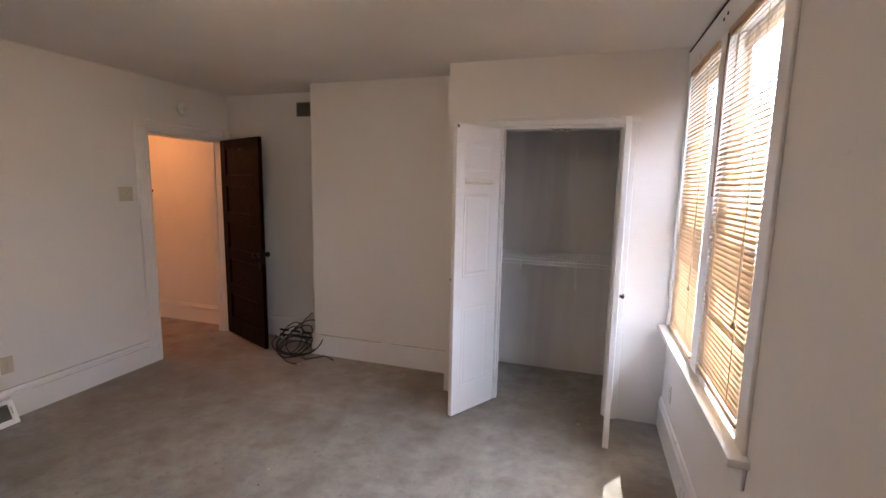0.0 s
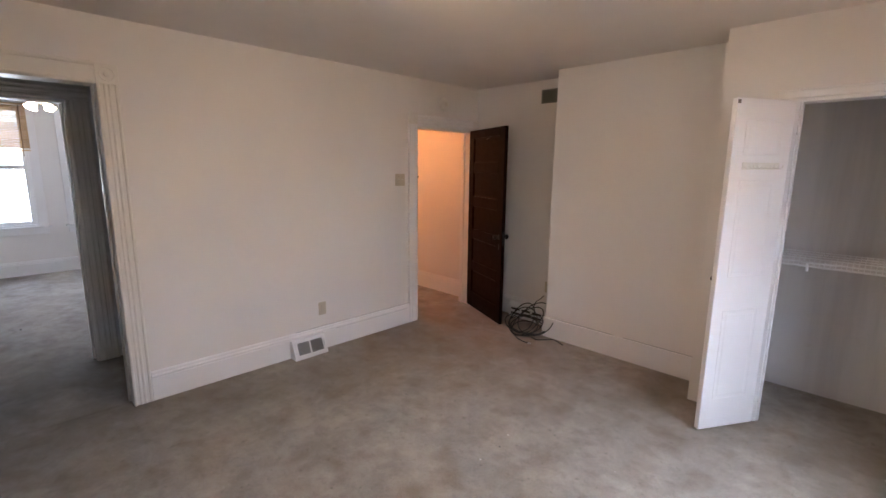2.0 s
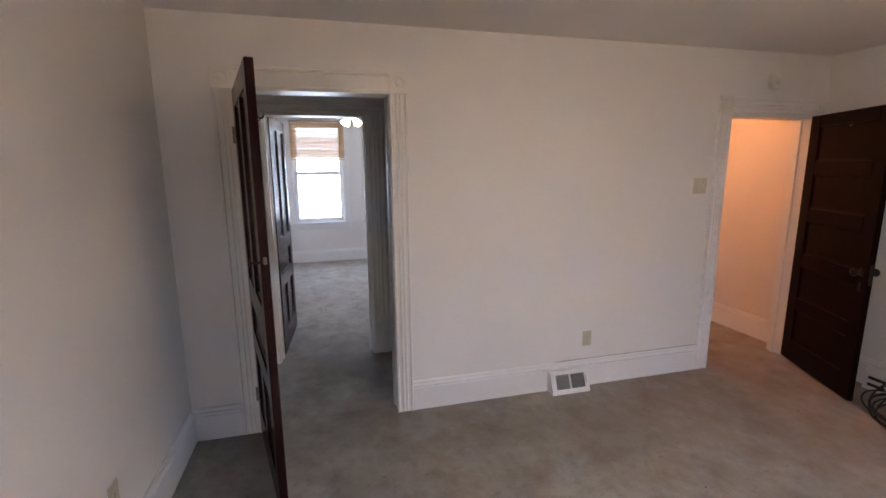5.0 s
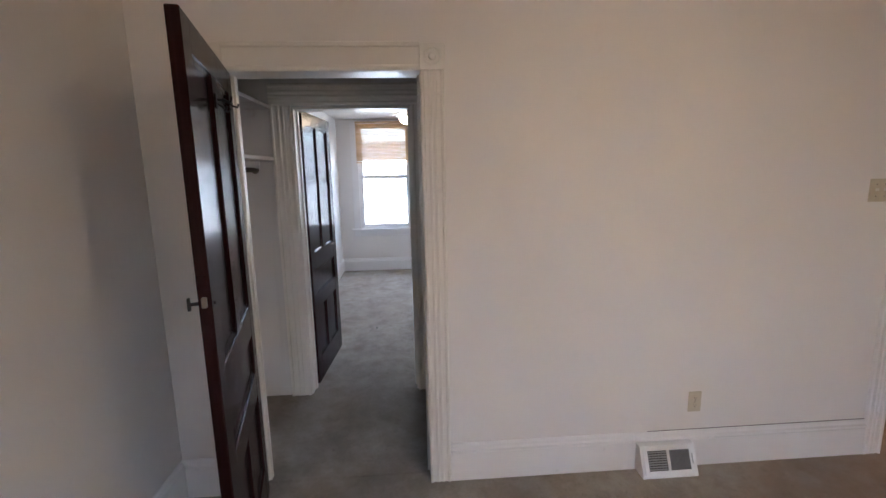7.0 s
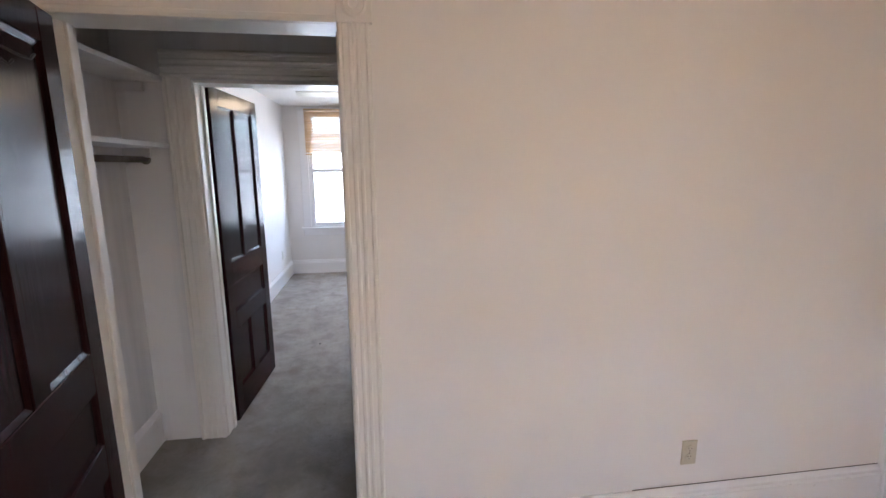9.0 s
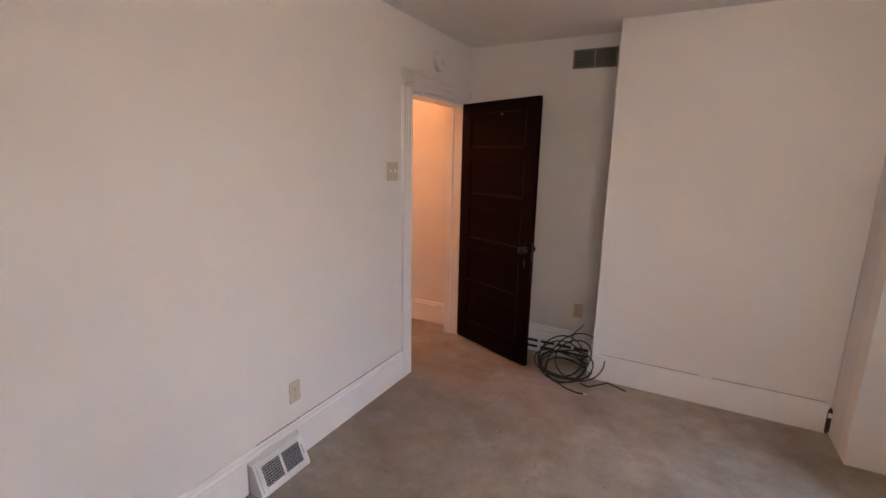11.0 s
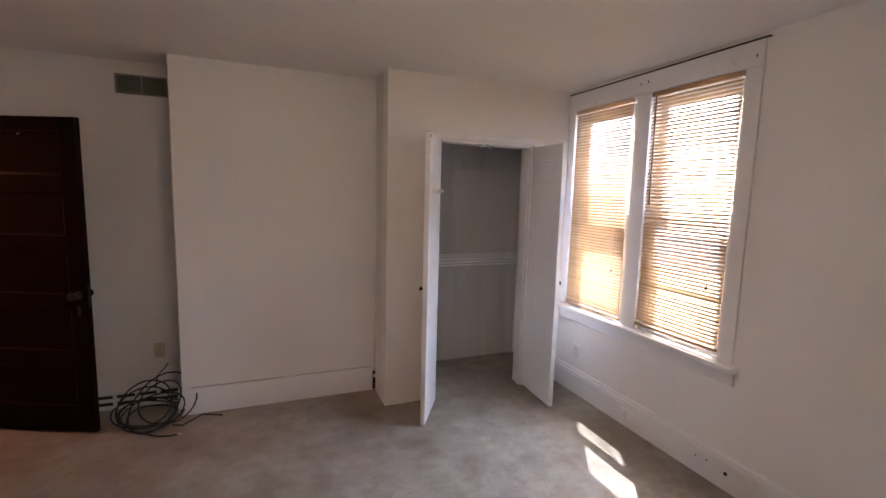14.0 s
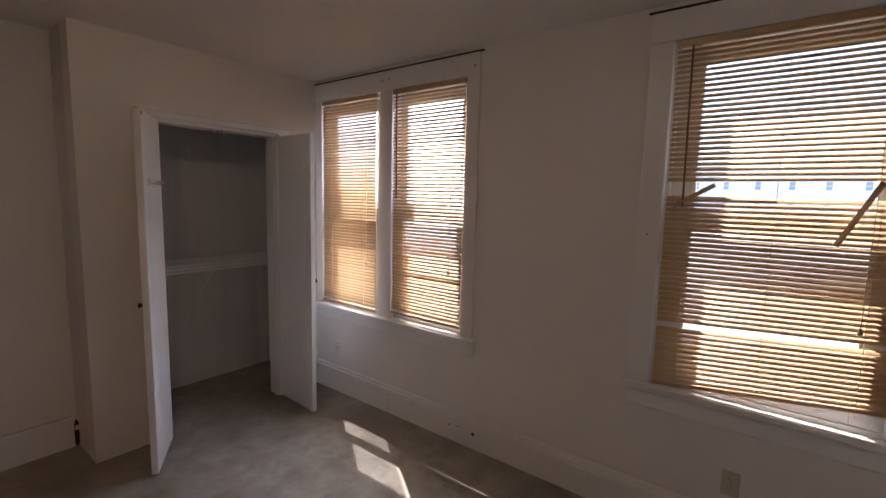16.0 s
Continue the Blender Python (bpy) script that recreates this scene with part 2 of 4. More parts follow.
M_HALLDOME = m_glow("lit_hall_dome", HALL_WARM, LAMP_HALL)
M_HOUSE = m_siding("white_siding", (0.78, 0.77, 0.75))
M_HOUSE2 = m_siding("tan_siding", (0.62, 0.52, 0.38))
M_ROOF = m_siding("grey_shingle", (0.42, 0.40, 0.38))
M_GROUND = m_siding("yard_ground", (0.36, 0.35, 0.31))
M_PANE = plain("far_pane", (0.30, 0.36, 0.42), 0.1)


# ---- mesh helpers ----
def box(bm, x0, x1, y0, y1, z0, z1, bev=0.0, seg=1):
    m = Matrix.Translation(((x0 + x1) / 2, (y0 + y1) / 2, (z0 + z1) / 2)) @ Matrix.Diagonal((abs(x1 - x0), abs(y1 - y0), abs(z1 - z0), 1))
    r = bmesh.ops.create_cube(bm, size=1.0, matrix=m)
    if bev > 0:
        edges = list({e for v in r["verts"] for e in v.link_edges})
        bmesh.ops.bevel(bm, geom=edges, offset=bev, segments=seg, affect="EDGES", profile=0.6)
    return bm


def cyl(bm, p0, p1, r0, r1=None, seg=20, caps=True):
    r1 = r0 if r1 is None else r1
    p0, p1 = Vector(p0), Vector(p1)
    d = p1 - p0
    m = Matrix.Translation((p0 + p1) / 2) @ d.to_track_quat("Z", "Y").to_matrix().to_4x4()
    bmesh.ops.create_cone(bm, cap_ends=caps, segments=seg, radius1=r0, radius2=r1, depth=d.length, matrix=m)
    return bm


def lathe(bm, prof, m=Matrix.Identity(4), seg=24):
    """Turns (radius, height) pairs about the local z axis."""
    rings = []
    for r, h in prof:
        rings.append([bm.verts.new(m @ Vector((r * math.cos(2 * math.pi * i / seg), r * math.sin(2 * math.pi * i / seg), h))) for i in range(seg)])
    for a, b in zip(rings, rings[1:]):
        for i in range(seg):
            bm.faces.new((a[i], a[(i + 1) % seg], b[(i + 1) % seg], b[i]))
    for ring, flip in ((rings[0], True), (rings[-1], False)):
        bm.faces.new(ring[::-1] if flip else ring)
    return bm


def extrude(bm, prof, origin, u, v, along):
    """A closed profile of (u, v) pairs drawn out along a vector."""
    o, u, v, al = Vector(origin), Vector(u), Vector(v), Vector(along)
    a = [bm.verts.new(o + u * p + v * q) for p, q in prof]
    b = [bm.verts.new(o + u * p + v * q + al) for p, q in prof]
    n = len(prof)
    for i in range(n):
        bm.faces.new((a[i], a[(i + 1) % n], b[(i + 1) % n], b[i]))
    bm.faces.new(a[::-1])
    bm.faces.new(b)
    bmesh.ops.recalc_face_normals(bm, faces=bm.faces)
    return bm


def tube(bm, pts, r, seg=8):
    """A round cable along a list of points."""
    pts = [Vector(p) for p in pts]
    rings, side = [], Vector((0, 0, 1))
    for i, p in enumerate(pts):
        t = (pts[min(i + 1, len(pts) - 1)] - pts[max(i - 1, 0)]).normalized()
        side = (side - t * side.dot(t))
        side = side.normalized() if side.length > 1e-4 else t.orthogonal().normalized()
        up = t.cross(side)
        rings.append([bm.verts.new(p + side * r * math.cos(2 * math.pi * k / seg) + up * r * math.sin(2 * math.pi * k / seg)) for k in range(seg)])
    for a, b in zip(rings, rings[1:]):
        for k in range(seg):
            bm.faces.new((a[k], a[(k + 1) % seg], b[(k + 1) % seg], b[k]))
    bm.faces.new(rings[0][::-1])
    bm.faces.new(rings[-1])
    bmesh.ops.recalc_face_normals(bm, faces=bm.faces)
    return bm


def to_mesh(name, bm, material, smooth=False):
    me = bpy.data.meshes.new(name)
    bm.to_mesh(me)
    bm.free()
    me.materials.append(material)
    if smooth:
        for p in me.polygons:
            p.use_smooth = True
    return me


def thing(name, label, category, m=None, group="", kind=""):
    e = new(name)
    e.empty_display_size = 0.05
    if m is not None:
        e.matrix_world = m
    return tagged(e, label, category, group, kind)


def part(name, bm, material, parent, label="", smooth=False, m=None):
    ob = new(name, to_mesh(name, bm, material, smooth))
    ob.parent = parent
    if m is not None:
        ob.matrix_basis = m
    if label:
        tagged(ob, label)
    return ob


def solid(name, bm, material, label, category, kind="structure", group="", smooth=False, m=None):
    ob = new(name, to_mesh(name, bm, material, smooth))
    if m is not None:
        ob.matrix_world = m
    return tagged(ob, label, category, group, kind)


B = bmesh.new

# ---- the large structure ----
CEIL = 2.448


def wall(name, axis, c0, c1, a0, a1, openings, material, label, z1=CEIL):
    """A wall between c0 and c1 across, from a0 to a1 along the other axis, with openings (a, b, z0, z1) through it."""
    bm = B()

    def piece(p, q, lo, hi):
        if q - p > 1e-4 and hi - lo > 1e-4:
            if axis == "x":
                box(bm, c0, c1, p, q, lo, hi)
            else:
                box(bm, p, q, c0, c1, lo, hi)
    at = a0
    for p, q, lo, hi in sorted(openings):
        piece(at, p, 0, z1)
        piece(p, q, 0, lo)
        piece(p, q, hi, z1)
        at = q
    piece(at, a1, 0, z1)
    return solid(name, bm, material, label, "wall")


CL = (-0.600, 0.282, 2.071)       # doorway to the walk-through closet: y, y, top
HL = (2.80, 3.635, 2.0)          # doorway to the hall
FR = (-0.568, 0.225, 2.050)         # doorway from the closet to the far room
CO = (-0.241, 0.575, 2.002)        # closet opening: x, x, top
W1, W2, W3 = (2.345, 2.985), (1.612, 2.225), (-0.34, 0.502)
WZ0, WZ1 = 0.706, 2.285
F1, F2 = (-0.63, 0.20), (0.64, 1.38)
FZ0, FZ1 = 0.70, 2.385
XF = -8.5

solid("floor", box(B(), -8.7, 1.05, -1.25, 3.95, -0.12, 0.0), M_CARPET, "worn grey-beige stained carpet floor throughout, hall glow painted in", "floor")
solid("ceiling", box(B(), -8.7, 1.05, -1.25, 3.95, CEIL, CEIL + 0.12), M_CEIL, "plain matt off-white painted plaster ceiling", "ceiling")
wall("wall_west", "x", -3.34, -3.2, -0.98, 3.72, [(CL[0], CL[1], 0, CL[2]), (HL[0], HL[1], 0, HL[2])], M_WALL, "off-white painted wall with two doorways")
wall("wall_south", "y", -1.25, -0.98, -3.34, 0.92, [], M_WALL, "plain off-white painted plaster wall")
wall("wall_east", "x", 0.92, 1.02, -1.25, 3.95, [(*W1, WZ0, WZ1), (*W2, WZ0, WZ1), (*W3, WZ0, WZ1)], M_WALL, "off-white painted wall with three blinded windows")
wall("wall_north", "y", 3.72, 3.95, -3.34, -2.0, [], M_WALL, "off-white painted wall of the recess")
wall("wall_hall_north", "y", 3.785, 3.95, -5.0, -3.34, [], M_WALL, "off-white painted north wall of the hall")
solid("chimney_breast", box(B(), -2.0, -0.622, 3.40, 3.95, 0, CEIL, 0.004), M_WALL, "off-white painted projecting chimney breast", "wall")
wall("wall_closet_front", "y", 3.07, 3.19, -0.622, 0.92, [(CO[0], CO[1], 0, CO[2])], M_WALL, "off-white painted wall with open closet")
solid("wall_closet_side", box(B(), -0.622, -0.50, 3.19, 3.81, 0, CEIL), M_CLOSET, "white painted closet side wall", "wall")
solid("wall_closet_back", box(B(), -0.622, 0.92, 3.81, 3.95, 0, CEIL), M_CLOSET, "streaky white painted closet back wall", "wall")
wall("wall_passage", "x", -4.36, -4.23, -0.94, 1.95, [(FR[0], FR[1], 0, FR[2])], M_CLOSET, "white painted wall between closet and far room")
wall("wall_passage_end", "y", -1.25, -0.94, -4.36, -3.34, [], M_CLOSET, "white painted end wall of walk-through closet")
# Added lower ceiling, coloured dark so the closet's upper part stays in shade.
solid("ceiling_passage_dim", box(B(), -4.23, -3.34, -0.94, 1.95, 2.30, 2.36), M_PASSAGE_DIM, "added low dark grey ceiling that dims the closet", "ceiling")
wall("wall_hall_south", "y", 1.95, 2.08, -8.67, -3.34, [], M_WALL, "plain off-white painted partition wall")
wall("wall_hall_west", "x", -5.13, -5.0, 2.08, 3.95, [], M_WALL, "plain off-white painted hall wall")
wall("wall_far_south", "y", -1.25, -0.958, XF, -4.36, [], M_WALL, "off-white painted wall of the far room")
wall("wall_far_west", "x", XF - 0.17, XF, -1.25, 1.95, [(*F1, FZ0, FZ1), (*F2, FZ0, FZ1)], M_WALL, "off-white painted far wall with two windows")


# ---- trim ----
BASE_PROFILE = [(0, 0), (0.019, 0), (0.019, 0.154), (0.016, 0.158), (0, 0.158)]
CAP_PROFILE = [(0.001, 0.1615), (0.021, 0.1615), (0.023, 0.165), (0.023, 0.176), (0.015, 0.184), (0.013, 0.198), (0.007, 0.206), (0.001, 0.206)]


FLAT_PROFILE = [(0, 0), (0.021, 0), (0.021, 0.184), (0.018, 0.189), (0, 0.189)]


def baseboard(p, q, normal, material=M_TRIM, board=True, cap=True, profile=BASE_PROFILE):
    """A wooden baseboard from p to q with a loose moulded cap above it, standing out along normal."""
    p, q = Vector((*p, 0)), Vector((*q, 0))
    n = Vector((*normal, 0))
    if board:
        solid("baseboard", extrude(B(), profile, p, n, (0, 0, 1), q - p), material, "tall white painted wooden baseboard", "baseboard")
    if cap:
        solid("baseboard_cap", extrude(B(), CAP_PROFILE, p, n, (0, 0, 1), q - p), material, "white painted cap moulding above the baseboard", "baseboard")


CASING = [(0, 0), (0, 0.020), (0.006, 0.024), (0.014, 0.024), (0.018, 0.017), (0.034, 0.017), (0.038, 0.022), (0.046, 0.022), (0.050, 0.017),
          (0.058, 0.017), (0.062, 0.022), (0.070, 0.022), (0.074, 0.017), (0.090, 0.017), (0.094, 0.025), (0.103, 0.025), (0.108, 0.018), (0.108, 0)]


def casing(name, origin, u, v, along, material, width=0.108, label="fluted white painted wooden door casing"):
    s = width / 0.108
    return solid(name, extrude(B(), [(a * s, b) for a, b in CASING], origin, u, v, along), material, label, "trim")


def rosette(centre, normal, size=0.116):
    """A square corner block with a turned boss."""
    n = Vector(normal)
    m = Matrix.Translation(centre) @ n.to_track_quat("Z", "Y").to_matrix().to_4x4()
    bm = box(B(), -size / 2, size / 2, -size / 2, size / 2, 0, 0.026, 0.003)
    lathe(bm, [(0.043, 0.024), (0.043, 0.030), (0.036, 0.032), (0.032, 0.027), (0.018, 0.027), (0.014, 0.033), (0.004, 0.035)], Matrix.Identity(4), 24)
    return solid("corner_block", bm, M_TRIM_OLD, "square painted corner block with turned rosette", "trim", m=m)


def jamb_set(axis, c0, c1, a, b, top, material, t=0.02):
    """Linings of a doorway: two sides, a head and door stops."""
    def bx(bm, p, q, r, s, lo, hi):
        return box(bm, p, q, r, s, lo, hi, 0.002) if axis == "x" else box(bm, r, s, p, q, lo, hi, 0.002)
    mid = (c0 + c1) / 2
    for k, (lo, hi) in enumerate(((a - 0.002, a + t), (b - t, b + 0.002))):
        bm = bx(B(), c0 - 0.004, c1 + 0.004, lo, hi, 0, top)
        bx(bm, mid - 0.045, mid - 0.01, hi if k == 0 else lo - 0.012, hi + 0.012 if k == 0 else lo, 0, top - t)
        solid("door_jamb", bm, material, "white painted wooden door lining with stop", "trim")
    bm = bx(B(), c0 - 0.004, c1 + 0.004, a + t, b - t, top - t, top + 0.002)
    solid("door_head", bm, material, "white painted wooden door head lining", "trim")


X_W = -3.2
jamb_set("x", -3.34, -3.2, CL[0], CL[1], CL[2], M_TRIM_OLD, 0.012)
casing("door_casing", (X_W, CL[1] - 0.012, 0), (0, 1, 0), (1, 0, 0), (0, 0, 2.06), M_TRIM_OLD)
casing("door_casing", (X_W, CL[0] + 0.012, 0), (0, -1, 0), (1, 0, 0), (0, 0, 2.06), M_TRIM_OLD)
solid("door_casing", extrude(B(), [(0, 0), (0, 0.018), (0.010, 0.022), (0.020, 0.022), (0.024, 0.018), (0.098, 0.018), (0.104, 0.024), (0.118, 0.026), (0.122, 0.020), (0.122, 0)], (X_W, CL[0] + 0.012, 2.060), (0, 0, 1), (1, 0, 0), (0, CL[1] - CL[0] - 0.024, 0)), M_TRIM_OLD, "moulded white painted wooden door head casing", "trim")
rosette((X_W, CL[1] + 0.044, 2.118), (1, 0, 0))
rosette((X_W, CL[0] - 0.044, 2.118), (1, 0, 0))
jamb_set("x", -3.34, -3.2, HL[0], HL[1], HL[2], M_TRIM)
casing("door_casing", (X_W, HL[0], 0), (0, -1, 0), (1, 0, 0), (0, 0, 2.01), M_TRIM)
casing("door_casing", (X_W, HL[1], 0), (0, 1, 0), (1, 0, 0), (0, 0, 2.01), M_TRIM, 0.08)
casing("door_casing", (X_W, HL[0], 2.002), (0, 0, 1), (1, 0, 0), (0, HL[1] - HL[0], 0), M_TRIM)
rosette((X_W, HL[0] - 0.054, 2.066), (1, 0, 0), 0.112)
rosette((X_W, HL[1] + 0.042, 2.066), (1, 0, 0), 0.084)
jamb_set("x", -4.36, -4.23, FR[0], FR[1], FR[2], M_TRIM_OLD, 0.012)
for y, s in ((FR[0], -1), (FR[1], 1)):
    casing("door_casing", (-4.23, y, 0), (0, s, 0), (1, 0, 0), (0, 0, 2.06), M_TRIM_OLD, 0.14)
casing("door_casing", (-4.23, FR[0] - 0.14, 2.06), (0, 0, 1), (1, 0, 0), (0, FR[1] - FR[0] + 0.28, 0), M_TRIM_OLD, 0.14)
jamb_set("y", 3.07, 3.19, CO[0], CO[1], CO[2], M_TRIM)
solid("closet_casing", box(B(), CO[0] - 0.075, CO[0], 3.048, 3.07, 0, CO[2], 0.003), M_TRIM, "flat white painted closet casing board", "trim")
solid("closet_casing", box(B(), CO[1], CO[1] + 0.065, 3.048, 3.07, 0, CO[2], 0.003), M_TRIM, "flat white painted closet casing board", "trim")
bmh = box(B(), CO[0] - 0.085, CO[1] + 0.085, 3.044, 3.07, CO[2], CO[2] + 0.038, 0.003)
box(bmh, CO[0] - 0.095, CO[1] + 0.095, 3.036, 3.07, CO[2] + 0.038, CO[2] + 0.050, 0.003)
solid("closet_head", bmh, M_TRIM, "white painted closet head board with cap", "trim")

baseboard((X_W, CL[1] + 0.098), (X_W, 1.375), (1, 0), cap=False)
baseboard((X_W, 1.685), (X_W, HL[0] - 0.108), (1, 0), cap=False)
baseboard((X_W, CL[1] + 0.098), (X_W, HL[0] - 0.108), (1, 0), board=False)
baseboard((X_W, -0.98), (X_W, CL[0] - 0.098), (1, 0))
baseboard((X_W + 0.022, -0.98), (0.92, -0.98), (0, 1))
baseboard((0.92, -0.958), (0.92, 3.07), (-1, 0))
baseboard((-3.2, 3.72), (-2.0, 3.72), (0, -1))
baseboard((-2.0, 3.40), (-0.642, 3.40), (0, -1), cap=False, profile=FLAT_PROFILE)
baseboard((-2.0, 3.379), (-2.0, 3.698), (-1, 0), cap=False, profile=FLAT_PROFILE)
baseboard((-4.98, 3.785), (-3.35, 3.785), (0, -1))
baseboard((-5.0, 2.10), (-5.0, 3.76), (1, 0))
baseboard((XF, -0.958), (XF, 1.95), (1, 0))
baseboard((XF + 0.022, -0.958), (-4.36, -0.958), (0, 1))
baseboard((-4.25, -0.94), (-3.34, -0.94), (0, 1))
baseboard((-8.47, 1.95), (-4.4, 1.95), (0, -1))


def open_joint(p, q, normal, spans):
    """Dark open joints below and above the cap moulding, broken where paint fills them."""
    p, q, n = Vector((*p, 0)), Vector((*q, 0)), Vector((*normal, 0))
    for a, b, z in spans:
        bm = extrude(B(), [(0.001, z), (0.0175, z), (0.0175, z + 0.0014), (0.001, z + 0.0014)] if z < 0.17 else [(0.0, z), (0.0035, z), (0.003, z + 0.0015), (0.0, z + 0.0015)],
                     p + (q - p) * a, n, (0, 0, 1), (q - p) * (b - a))
        solid("baseboard_joint", bm, M_CRACK, "dark open joint along the baseboard cap", "baseboard")


open_joint((X_W, CL[1] + 0.098), (X_W, HL[0] - 0.108), (1, 0), ((0.62, 0.99, 0.1585), (0.46, 1.0, 0.2062)))
open_joint((-2.0, 3.40), (-0.642, 3.40), (0, -1), ((0.04, 0.5, 0.1892), (0.56, 0.99, 0.1892)))


# ---- windows ----
def sash(parent, name, x0, x1, y0, y1, z0, z1, stile=0.045, rail=0.05):
    """One sash: two stiles, two rails and its pane, each a mesh of its own."""
    s = part(name, box(B(), x0, x1, y0, y0 + stile, z0, z1, 0.003), M_WIN, parent, "white painted window sash")
    part("stile", box(B(), x0, x1, y1 - stile, y1, z0, z1, 0.003), M_WIN, s)
    part("rail", box(B(), x0 + 0.001, x1 - 0.001, y0 + stile, y1 - stile, z0, z0 + rail, 0.003), M_WIN, s)
    part("rail", box(B(), x0 + 0.001, x1 - 0.001, y0 + stile, y1 - stile, z1 - rail, z1, 0.003), M_WIN, s)
    g = part("pane", box(B(), (x0 + x1) / 2 - 0.002, (x0 + x1) / 2 + 0.002, y0 + stile - 0.004, y1 - stile + 0.004, z0 + rail - 0.004, z1 - rail + 0.004), M_GLASS, s, "clear window pane")
    g.visible_shadow = False
    return s


def window(name, xin, out, y0, y1, z0, z1, meet, label, stile=0.045, rail=0.05):
    """A double-hung window in the wall's opening; out is +1 or -1 along x towards the outside."""
    w = thing(name, label, "window", kind="structure")
    a, b = sorted((xin + out * 0.022, xin + out * 0.098))
    part("window_frame", box(B(), a, b, y0, y0 + 0.02, z0, z1, 0.002), M_WIN, w)
    part("window_frame", box(B(), a, b, y1 - 0.02, y1, z0, z1, 0.002), M_WIN, w)
    part("window_frame", box(B(), a, b, y0 + 0.02, y1 - 0.02, z1 - 0.025, z1, 0.002), M_WIN, w)
    part("window_sill", box(B(), a, b, y0 + 0.02, y1 - 0.02, z0, z0 + 0.022, 0.002), M_WIN, w)
    lo = sorted((xin + out * 0.028, xin + out * 0.056))
    hi = sorted((xin + out * 0.059, xin + out * 0.087))
    sash(w, "lower_sash", *lo, y0 + 0.021, y1 - 0.021, z0 + 0.024, meet + 0.02, stile, rail)
    sash(w, "upper_sash", *hi, y0 + 0.021, y1 - 0.021, meet - 0.02, z1 - 0.026, stile, rail)
    return w


window("window_1", 0.92, 1, *W1, WZ0, WZ1, 1.47, "white double-hung window behind tan blind beside closet", 0.075, 0.085)
window("window_2", 0.92, 1, *W2, WZ0, WZ1, 1.47, "white double-hung window behind tan blind", 0.06, 0.07)
window("window_3", 0.92, 1, *W3, WZ0, WZ1, 1.50, "white double-hung window behind broken tan blind", 0.10, 0.07)
window("window_4", XF, -1, *F1, FZ0, FZ1, 1.54, "white double-hung window with half-raised blind")
window("window_5", XF, -1, *F2, FZ0, FZ1, 1.55, "white double-hung window in the far room")


def flat_board(x0, x1, y0, y1, z0, z1, name="window_casing", label="flat white painted window casing board"):
    return solid(name, box(B(), x0, x1, y0, y1, z0, z1, 0.003), M_TRIM, label, "trim")


# the pair of windows
flat_board(0.907, 0.92, W1[1], 3.066, WZ0, WZ1)
flat_board(0.907, 0.92, W2[1], W1[0], WZ0, WZ1)
flat_board(0.907, 0.92, W2[0] - 0.09, W2[0], WZ0, WZ1)
flat_board(0.904, 0.92, W2[0] - 0.09, 3.066, WZ1, WZ1 + 0.13, "window_head", "white painted window head board")
# the single window
flat_board(0.907, 0.92, W3[1], W3[1] + 0.10, WZ0, WZ1)
flat_board(0.907, 0.92, W3[0] - 0.10, W3[0], WZ0, WZ1)
flat_board(0.904, 0.92, W3[0] - 0.10, W3[1] + 0.10, WZ1, WZ1 + 0.13, "window_head", "white painted window head board")
for y0, y1 in ((W2[0] - 0.112, 3.066), (W3[0] - 0.115, W3[1] + 0.115)):
    solid("head_cap", box(B(), 0.898, 0.92, y0, y1, WZ1 + 0.132, WZ1 + 0.138, 0.002), M_CRACK, "dark bare wooden edge above window head", "trim")
for y0, y1 in ((W2[0] - 0.125, 3.066), (W3[0] - 0.115, W3[1] + 0.115)):
    solid("window_stool", box(B(), 0.855 if y0 > 1 else 0.882, 0.940, y0, y1, WZ0 - 0.028, WZ0 + 0.002, 0.005, 2), M_TRIM, "white painted projecting window stool", "trim")
    solid("window_apron", box(B(), 0.908, 0.92, y0 + 0.02, min(y1 - 0.02, 3.06), WZ0 - 0.118, WZ0 - 0.030, 0.004), M_TRIM, "white painted board under window stool", "trim")
# far windows
for y0, y1 in (F1, F2):
    for a, b in ((y0 - 0.11, y0), (y1, y1 + 0.11)):
        flat_board(XF, XF + 0.022, a, b, FZ0, FZ1)
    flat_board(XF, XF + 0.024, y0 - 0.11, y1 + 0.11, FZ1, min(FZ1 + 0.05, CEIL), "window_head", "white painted window head board")
    solid("window_stool", box(B(), XF - 0.045, XF + 0.06, y0 - 0.14, y1 + 0.14, FZ0 - 0.028, FZ0 + 0.002, 0.005, 2), M_TRIM, "white painted projecting window stool", "trim")
    solid("window_apron", box(B(), XF, XF + 0.02, y0 - 0.11, y1 + 0.11, FZ0 - 0.118, FZ0 - 0.030, 0.004), M_TRIM, "white painted board under window stool", "trim")


# ---- blinds ----
def slat_mesh(length, width=0.025):
    bm = B()
    prof = [(-0.5, 0.0), (-0.17, 0.08), (0.17, 0.08), (0.5, 0.0), (0.17, 0.055), (-0.17, 0.055)]
    extrude(bm, [(a * width, b * width) for a, b in prof], (0, -length / 2, 0), (1, 0, 0), (0, 0, 1), (0, length, 0))
    return to_mesh("slat", bm, M_SLAT)


